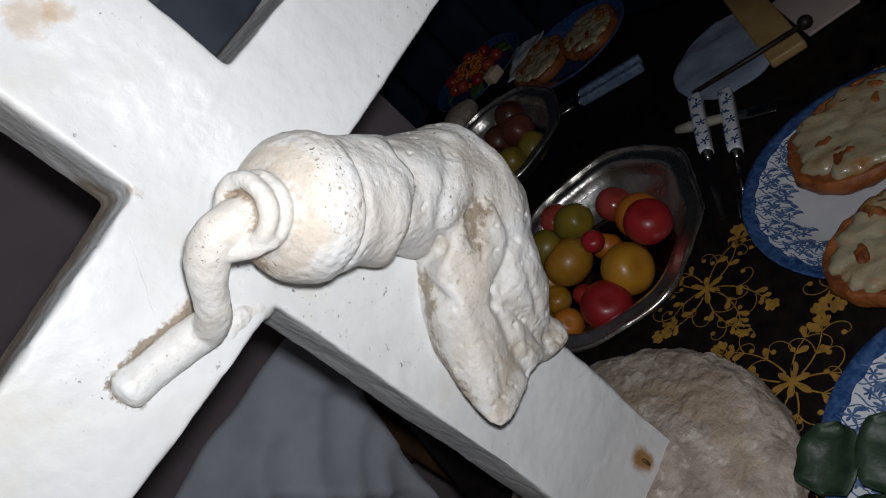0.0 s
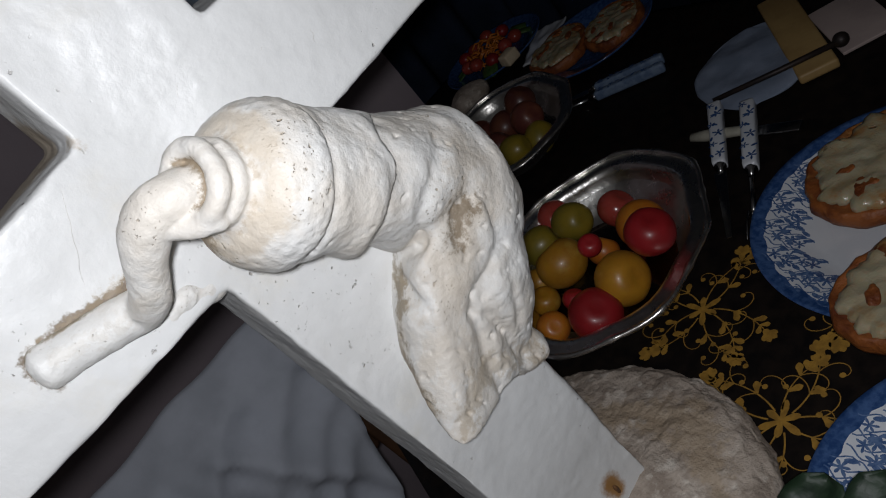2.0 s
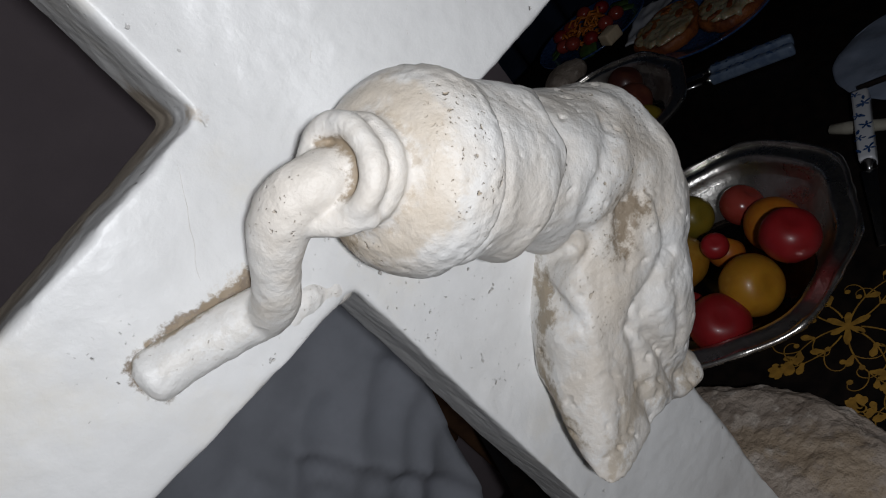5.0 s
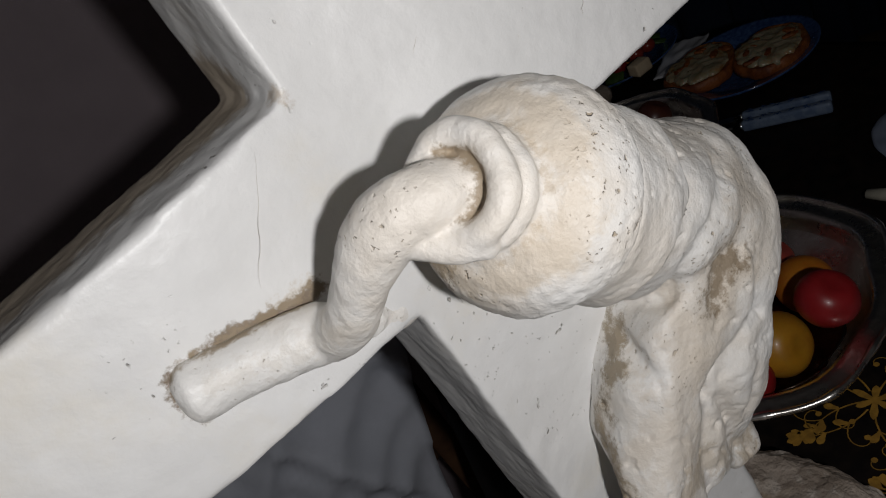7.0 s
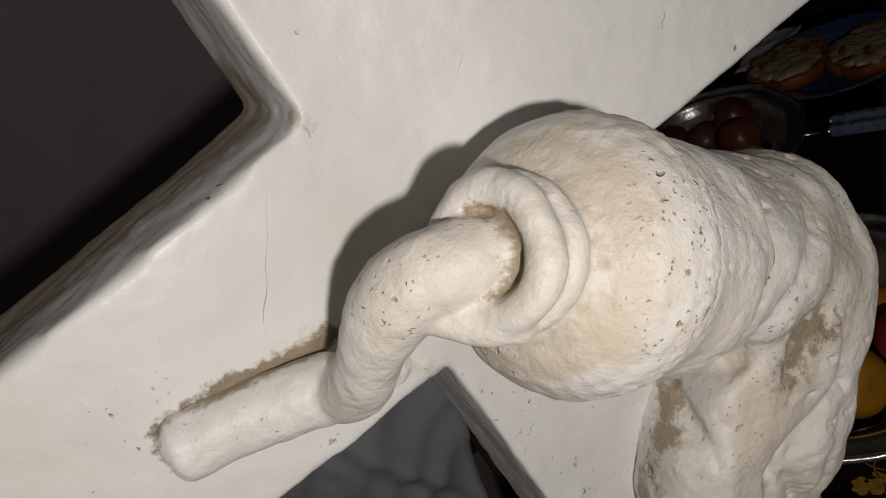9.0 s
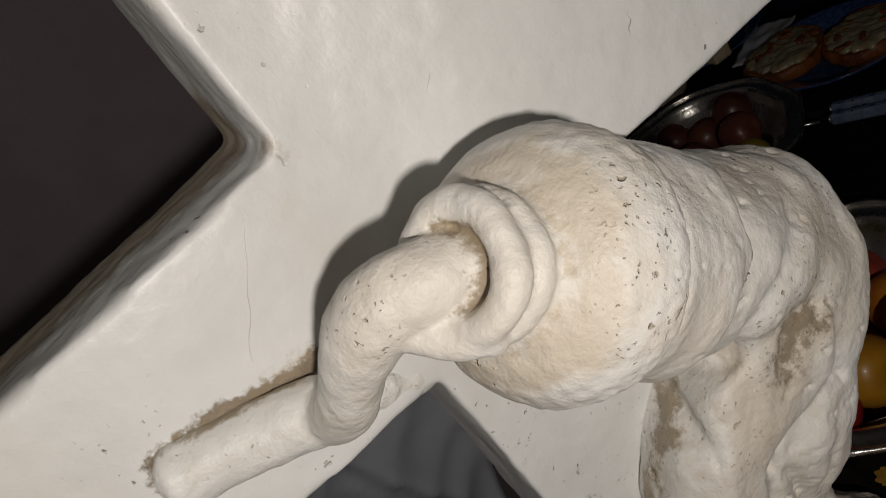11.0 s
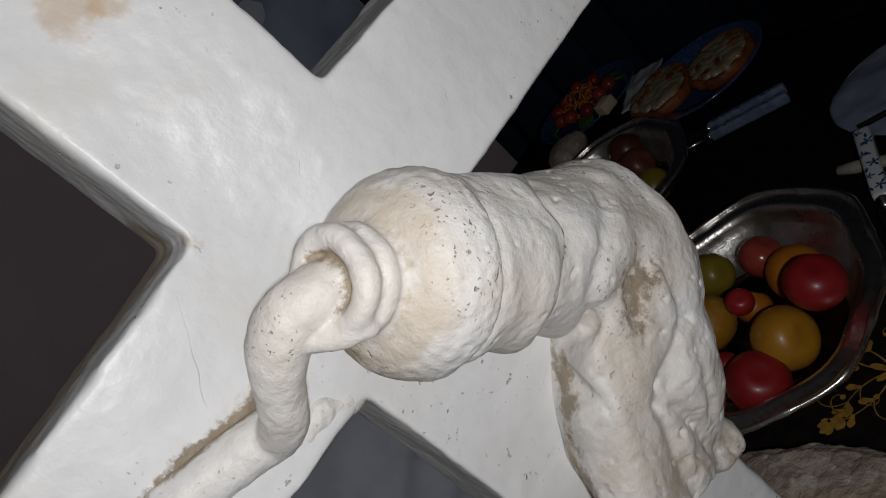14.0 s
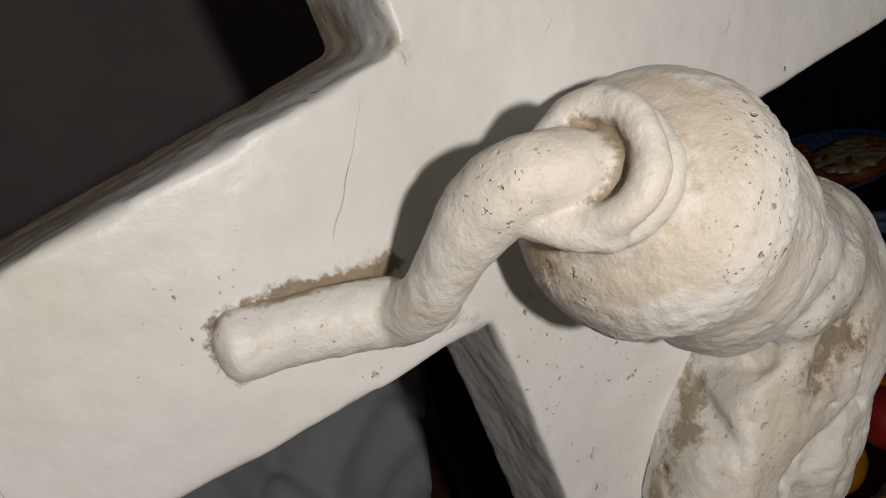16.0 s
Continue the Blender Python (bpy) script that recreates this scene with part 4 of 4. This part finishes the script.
copy_thing(gr, pose(0.400, 0.462, 0.779, 60, 20, 90))


# ---- plates ----
def plate(x, y, r, label, rich):
    e = thing("plate", x, y, 0.7515, label, "plate", "blue and white plates")
    prof = [(0, 0.003), (r * 0.58, 0.003), (r * 0.66, 0.006), (r * 0.74, 0.011), (r * 0.97, 0.018), (r, 0.0195), (r * 0.995, 0.0165), (r * 0.72, 0.006), (r * 0.60, 0.0), (0, 0.0)]
    body = part("plate_body", revolve(prof, 72), china_white if rich else china_deep, e, "glazed china")
    band = [(r * 0.905, 0.0166), (r * 0.972, 0.0186), (r * 1.003, 0.0203), (r * 1.004, 0.018), (r * 0.97, 0.0165)]
    part("rim_band", revolve(band, 96, lambda a, k: 1 + (0.012 * math.cos(30 * a) if k == 0 else 0)), china_deep, body, "deep blue glazed rim band")
    if rich:
        bm = bmesh.new()
        n = 95
        for k in range(n):
            a = 2 * math.pi * k / n
            q = r * (0.87, 0.79, 0.83, 0.74, 0.70)[k % 5]
            zz = 0.0085 + (q / r - 0.66) / 0.31 * 0.0105
            b2 = bmesh.new()
            blossom(b2, 0, 0, a * 3, 0.0075 if k % 2 else 0.006, 6)
            for s in (-1, 1):
                scroll_pts = [(0.007 * s + 0.003 * math.sin(t * 5) * s, -0.009 + 0.018 * t) for t in np.linspace(0, 1, 7)]
                ribbon(b2, scroll_pts, [0.0011] * 7)
                leaflet(b2, 0.009 * s, -0.008, 2.0 * s, 0.009, 0.004)
            for v in b2.verts:
                v.co.z -= 0.7512
            b2.transform(pose(q * math.cos(a), q * math.sin(a), zz - 0.0012, 0, -6.5, 0))
            tmp = bpy.data.meshes.new("tmp")
            b2.to_mesh(tmp)
            b2.free()
            bm.from_mesh(tmp)
            bpy.data.meshes.remove(tmp)
        for v in bm.verts:
            q = math.hypot(v.co.x, v.co.y) / r
            if q < 0.66:
                z0 = 0.003 + max(0, (q - 0.58) / 0.08) * 0.003
            elif q < 0.74:
                z0 = 0.006 + (q - 0.66) / 0.08 * 0.005
            else:
                z0 = 0.011 + (q - 0.74) / 0.23 * 0.007
            v.co.z = z0 + 0.0007
        part("blue_flower_border", bm, china_blue, body, "fine blue transfer-printed flowers", smooth=False)
    return e


plate(0.352, -0.046, 0.125, "blue and white china plate with two slices of bread", True)
plate(0.126, -0.209, 0.125, "blue and white china plate under a leafy sprig", True)
plate(0.645, 0.560, 0.110, "dark blue china plate with slices of bread", False)
plate(0.640, 0.835, 0.110, "blue and white plate filled with carrot and tomato salad", False)


def bread_slice(x, y, z, rz, r, stretch, label):
    e = thing("bread_slice", x, y, z, label, "bread", "slices of bread on the plates", rz)
    seed = 10 * x + y

    def edge(a, k):
        c = Vector((math.cos(a), math.sin(a), seed))
        return 1 + 0.10 * noise.noise(c * 1.3) + 0.035 * noise.noise(c * 4)
    wide = Matrix.Diagonal((stretch, 1, 1, 1))
    prof = [(0, 0.0), (r * 0.90, 0.0), (r * 0.97, 0.003), (r, 0.009), (r * 0.995, 0.015), (r * 0.965, 0.0195), (r * 0.93, 0.0205), (r * 0.90, 0.0195), (r * 0.6, 0.018), (0, 0.018)]
    bm = revolve(prof, 72, edge)
    bm.transform(wide)
    roughened(bm, [(60, 0.0022, 0), (160, 0.0009, 0)])
    for v in bm.verts:
        v.co.z = max(v.co.z, 0.0)
    loaf = part("crust", bm, crust, e, "brown baked crust")

    def smear(a, k):
        c = Vector((math.cos(a), math.sin(a), seed + 5))
        return edge(a, k) * (1 + (0.14 * noise.noise(c * 3) + 0.12 * noise.noise(c * 7) - 0.03) * min(1, k / 6))
    rows = [(0, 0.0245)] + [(r * 0.86 * q / 12, 0.0245 - 0.0012 * (q / 12) ** 3) for q in range(1, 12)] + [(r * 0.86, 0.0215), (r * 0.875, 0.0175), (r * 0.6, 0.015), (0, 0.015)]
    bm = revolve(rows, 96, smear)
    bm.transform(wide)
    roughened(bm, [(24, 0.0035, 0), (60, 0.0025, 1), (140, 0.0010, 0)])
    part("cheese_topping", bm, cheese, loaf, "melted pale cheese topping")
    rnd = random.Random(int(1000 * x))
    for k in range(8):
        bm = bmesh.new()
        a, q = rnd.random() * 6.28, r * (0.35 + 0.4 * rnd.random())
        ball(bm, (q * math.cos(a) * stretch, q * math.sin(a), 0.0245), 0.004 + 0.004 * rnd.random(), (1.7, 0.8, 0.45), pose(0, 0, 0, 0, 0, 60 * k), 3)
        part("browned_bit", roughened(bm, [(220, 0.002, 0)]), crust, loaf, "browned bit of filling")
    return e


bread_slice(0.392, -0.022, 0.760, -35, 0.062, 1.3, "thick slice of bread with melted cheese on the plate")
bread_slice(0.272, -0.092, 0.758, -40, 0.054, 1.3, "slice of bread with cheese and browned filling")
bread_slice(0.615, 0.610, 0.757, 30, 0.054, 1.25, "slice of bread with cheese on the far plate")
bread_slice(0.665, 0.520, 0.757, 30, 0.052, 1.25, "browned slice of bread beside another one")


def salad():
    e = thing("salad", 0.640, 0.835, 0.756, "salad of grated carrot, tomato and white cheese", "salad")
    rnd = random.Random(5)
    bm = bmesh.new()
    for k in range(60):
        a, q = rnd.random() * 6.28, 0.045 * rnd.random() ** 0.5
        x, y, z = -0.01 + q * math.cos(a), q * math.sin(a), 0.012 + 0.02 * rnd.random()
        b = rnd.random() * 6.28
        tube(bm, [(x, y, z), (x + 0.012 * math.cos(b), y + 0.012 * math.sin(b), z + 0.006), (x + 0.024 * math.cos(b), y + 0.024 * math.sin(b), z)], 0.0022, 5)
    tagged(part("grated_carrot", bm, carrot_mat, e, "orange grated carrot"), kind="stuff")
    for k in range(9):
        a = 0.3 + k * 0.62
        bm = bmesh.new()
        ball(bm, (0.058 * math.cos(a), 0.058 * math.sin(a), 0.020 + 0.006 * (k % 2)), 0.015, (1, 1, 0.85), sub=2)
        part("cherry_tomato", bm, pink_skin if k % 3 else red_skin, e, "red cherry tomato")
    bm = roughened(box(bmesh.new(), -0.055, -0.022, -0.115, -0.088, 0.012, 0.034, 0.004), [(90, 0.002, 0)])
    part("cheese_cube", bm, feta_mat, e, "pale cheese cube")
    bm = bmesh.new()
    for k in range(14):
        a = rnd.random() * 6.28
        ball(bm, (0.075 * math.cos(a), 0.075 * math.sin(a), 0.010), 0.014, (1.4, 0.8, 0.25), pose(0, 0, 0, 20 * rnd.random(), 20, 57 * a), 2)
    tagged(part("lettuce", roughened(bm, [(120, 0.003, 0)]), salad_mat, e, "dark green lettuce"), kind="stuff")


salad()


# ---- cutlery ----
china_far = mat("pale_blue_china", (0.20, 0.26, 0.36), (0.12, 0.17, 0.27), 90, 0.16, 0.05, coat=0.5)


def cutlery(name, x, y, z, rz, tilt, kind_, label, glaze=None):
    """Porcelain-handled; local +x runs from handle end to the tip."""
    e = thing(name, x, y, z, label, name.split("_")[-1], "cutlery with blue and white handles")
    e.matrix_basis = pose(x, y, z, 0, tilt, rz)
    bm = box(bmesh.new(), 0, 0.108, -0.0092, 0.0092, 0, 0.015, 0.004)
    for v in bm.verts:
        v.co.y *= (1.05 - 1.2 * v.co.x) * (0.6 if glaze else 0.86)
    grip = part("handle", bm, glaze or china_white, e, "porcelain handle")
    bm = bmesh.new()
    for k in range(6):
        cx, cy = 0.010 + 0.0172 * k, 0.0035 * (1 if k % 2 else -1)
        blossom(bm, cx, cy, k, 0.0075 if k % 2 else 0.0058, 5)
        leaflet(bm, cx + 0.004, -cy, 2 * k, 0.007, 0.003)
    for v in bm.verts:
        v.co.y *= 0.6 if glaze else 1.0
        v.co.z += 0.0152 - 0.7512 + 0.0003
    part("blue_flower_pattern", bm, china_deep, grip, "painted blue flowers", smooth=False)
    bm = revolve([(0.0060, 0), (0.0066, 0.001), (0.0066, 0.003), (0.004, 0.005), (0.0034, 0.012), (0, 0.012)], 16)
    bm.transform(pose(0.107, 0, 0.0075, 0, 90, 0))
    part("ferrule", bm, steel, grip, "steel ferrule")
    if kind_ == "knife":
        bm = box(bmesh.new(), 0.118, 0.215, -0.007, 0.007, 0.006, 0.0082, 0.0008)
        for v in bm.verts:
            if v.co.x > 0.2:
                v.co.y = v.co.y * 0.4 + 0.003
        part("blade", bm, steel, e, "dull steel blade", smooth=False)
    else:
        bm = bmesh.new()
        tube(bm, [(0.118, 0, 0.007), (0.15, 0, 0.007), (0.168, 0, 0.0065)], [0.003, 0.0025, 0.003], 8)
        neck = part("neck", bm, steel, e)
        for k in (-1.5, -0.5, 0.5, 1.5):
            b2 = bmesh.new()
            tube(b2, [(0.166, 0.003 * k, 0.0065), (0.178, 0.0045 * k, 0.006), (0.205, 0.0042 * k, 0.009)], [0.0016, 0.0014, 0.0006], 6)
            part("tine", b2, steel, neck)
    return e


cutlery("table_knife", 0.469, 0.210, 0.762, -146.7, 2.0, "knife", "knife with a blue-flowered white porcelain handle")
cutlery("table_fork", 0.471, 0.168, 0.762, -149.5, 2.0, "fork", "fork with a blue-flowered white porcelain handle")
cutlery("table_knife", 0.580, 0.367, 0.752, 121, 0.6, "knife", "far knife with a blue porcelain handle", china_far)
cutlery("table_fork", 0.562, 0.353, 0.752, 121, 0.6, "fork", "far fork with a blue porcelain handle", china_far)


def ivory_knife():
    e = thing("butter_knife", 0.425, 0.222, 0.7515, "butter knife with an ivory-coloured handle under the cutlery", "knife", rz=-78)
    bm = revolve([(0, 0), (0.006, 0.002), (0.0078, 0.02), (0.006, 0.07), (0.0045, 0.074), (0, 0.074)], 16)
    bm.transform(pose(0, 0, 0.008, 0, 90, 0) @ Matrix.Diagonal((0.8, 1, 1, 1)))
    part("handle", bm, ivory_mat, e, "ivory-coloured handle")
    bm = box(bmesh.new(), 0.073, 0.125, -0.008, 0.008, 0.002, 0.006, 0.0015)
    part("blade", roughened(bm, [(90, 0.001, 0)]), steel, e, "mottled silver blade")


ivory_knife()


# ---- loose things on the table ----
def roll():
    bm = bmesh.new()
    ball(bm, (0, 0, 0.02), 0.045, (1, 0.8, 0.5), sub=4)
    roughened(bm, [(22, 0.006, 0), (90, 0.002, 0)])
    for v in bm.verts:
        v.co.z = max(v.co.z, 0)
    ob = part("bread_roll", bm, stone)
    ob.matrix_basis = pose(0.505, 0.765, 0.7512)
    tagged(ob, "greyish floury bread roll beside the silver dish", "bread")


roll()


def napkin():
    bm = bmesh.new()
    bmesh.ops.create_grid(bm, x_segments=24, y_segments=16, size=1)
    for v in bm.verts:
        v.co = Vector((v.co.x * 0.06, v.co.y * 0.035, 0.007 + 0.004 * noise.noise(Vector((v.co.x * 2, v.co.y * 2, 3)))))
    ob = part("napkin", bm, china_white)
    so = ob.modifiers.new("cloth", "SOLIDIFY")
    so.thickness = 0.003
    ob.matrix_basis = pose(0.665, 0.705, 0.7512, 0, 0, 30)
    tagged(ob, "folded pale napkin on the far end of the table", "napkin")


napkin()


def leaf_mesh(ln, w, seed):
    bm = bmesh.new()
    rows = []
    for i in range(13):
        t = i / 12
        half = w / 2 * (math.sin(math.pi * min(1, t * 1.02)) ** 0.24) * (1.06 - 0.16 * t)
        row = []
        for j in range(-3, 4):
            s = j / 3
            z = 0.05 * ln * math.sin(2.4 * t) + 0.16 * w * abs(s) + 0.004 * noise.noise(Vector((t * 4, s * 3, seed)))
            row.append(bm.verts.new((ln * t, half * s * (1 + 0.06 * noise.noise(Vector((t * 9, seed, 0)))), z)))
        rows.append(row)
    for a, b in zip(rows, rows[1:]):
        for j in range(6):
            bm.faces.new((a[j], b[j], b[j + 1], a[j + 1]))
    return bm


def sprig():
    e = thing("rose_sprig", 0.094, -0.158, 0.772, "dark green leafy sprig on the rim of the plate", "sprig")
    bm = bmesh.new()
    tube(bm, spline([(-0.066, 0.072, 0.008), (-0.040, 0.025, 0.012), (-0.010, -0.03, 0.012), (0.02, -0.09, 0.004)], 6), 0.0021, 8)
    part("stem", bm, stem_green, e, "pale green stem")
    for x, y, z, a, ln, w in ((-0.045, 0.045, 0.012, 5, 0.062, 0.048), (-0.030, 0.005, 0.014, 15, 0.066, 0.05), (-0.035, 0.02, 0.010, 215, 0.06, 0.046), (-0.012, -0.03, 0.014, 200, 0.064, 0.05), (-0.010, -0.035, 0.012, 40, 0.06, 0.045), (0.018, -0.085, 0.008, -80, 0.06, 0.045)):
        b2 = leaf_mesh(ln * 0.82, w * 0.86, a)
        b2.transform(pose(x, y, z, 0, -6, a))
        ob = part("leaf", b2, leaf_green, e, "glossy dark green leaf")
        so = ob.modifiers.new("thick", "SOLIDIFY")
        so.thickness = 0.0006


sprig()


# ---- chairs ----
def draped_chair():
    e = thing("chair", -0.28, 0.56, 0, "wooden chair whose back is covered with cloth", "chair")
    part("seat", box(bmesh.new(), -0.19, 0.205, -0.42, -0.02, 0.42, 0.46, 0.008), brown_wood, e)
    for x in (-0.17, 0.222):
        part("leg", box(bmesh.new(), min(x, 0.18) - 0.018, min(x, 0.18) + 0.018, -0.40, -0.365, 0, 0.42, 0.004), brown_wood, e)
        part("back_post", box(bmesh.new(), x - 0.018, x + 0.018, -0.04, 0.0, 0, 0.86, 0.004), brown_wood, e)
    part("backrest", box(bmesh.new(), -0.19, 0.205, -0.035, -0.005, 0.62, 0.862, 0.008), brown_wood, e)


draped_chair()


def grey_drape():
    """A cloth that hangs over the chair's back on both sides."""
    bm = bmesh.new()
    nu, nv = 70, 80
    grid = []
    for i in range(nu + 1):
        u = i / nu
        for j in range(nv + 1):
            v = j / nv * 2 - 1
            x = -0.51 + (0.505 - 0.14 * abs(v) ** 1.1) * u
            drop = 0.42 * abs(v) ** 1.2
            side = -1 if v < 0 else 1
            bulge = 0.028 + 0.035 * (1 - math.exp(-drop * 9))
            y = 0.54 + side * bulge * min(1, abs(v) * 6)
            edge = min(u, 1 - u)
            z = 0.905 - drop - 0.02 * math.exp(-edge * 40) + 0.012 * noise.noise(Vector((x * 12, 0, 4)))
            wr = noise.noise(Vector((x * 15 - 3.5 * abs(v), v * 1.2, 1))) * 0.026 + noise.noise(Vector((x * 34 - 7 * abs(v), v * 1.6, 6))) * 0.009 + (1 - 2 * abs(noise.noise(Vector((x * 9 - v * 4, v * 3, 8))))) * 0.020 + (1 - 2 * abs(noise.noise(Vector((x * 22 + v * 5, v * 6, 3))))) * 0.006
            grid.append(bm.verts.new((x + 0.012 * noise.noise(Vector((v * 4, x * 3, 2))), y + side * wr * min(1, abs(v) * 4), z)))
    for i in range(nu):
        for j in range(nv):
            a = i * (nv + 1) + j
            bm.faces.new((grid[a], grid[a + nv + 1], grid[a + nv + 2], grid[a + 1]))
    ob = part("draped_cloth", bm, grey_cloth)
    so = ob.modifiers.new("cloth", "SOLIDIFY")
    so.thickness = 0.002
    tagged(ob, "crumpled grey cotton cloth hung over a chair back", "cloth")


grey_drape()


def blue_napkin():
    bm = bmesh.new()
    ball(bm, (0, 0, 0.004), 0.068, (1.25, 1.05, 0.10), sub=5)
    roughened(bm, [(22, 0.006, 0), (70, 0.0012, 0)])
    for v in bm.verts:
        v.co.z = max(v.co.z, 0.0006)
    ob = part("folded_napkin", bm, blue_cushion)
    ob.matrix_basis = pose(0.558, 0.214, 0.7512, 0, 0, 30)
    tagged(ob, "rounded blue-grey folded cloth lying on the table", "napkin")


blue_napkin()


def wooden_board():
    bm = box(bmesh.new(), -0.10, 0.10, -0.021, 0.021, 0, 0.012, 0.003)
    ob = part("wooden_board", bm, pale_wood)
    ob.matrix_basis = pose(0.605, 0.186, 0.7512, 0, 0, 42)
    tagged(ob, "narrow pale yellow wooden board on the table", "board")
    bm = box(bmesh.new(), -0.055, 0.055, -0.03, 0.03, 0, 0.004, 0.001)
    ob = part("card", bm, paper)
    ob.matrix_basis = pose(0.622, 0.128, 0.7512, 0, 0, 46)
    tagged(ob, "pinkish pale card lying beside the board", "card")


wooden_board()


def serving_stick():
    e = thing("serving_stick", 0.525, 0.160, 0.7645, "dark thin stick with a round knob across the board", "stick", rz=-51)
    bm = bmesh.new()
    tube(bm, [(-0.075, 0, 0.004), (0, 0, 0.0035), (0.062, 0, 0.0045)], [0.003, 0.0035, 0.0035], 10)
    part("shaft", bm, dark_metal, e)
    bm = bmesh.new()
    ball(bm, (0.066, 0, 0.006), 0.0085, sub=3)
    part("knob", bm, dark_metal, e, "round dark knob")


serving_stick()
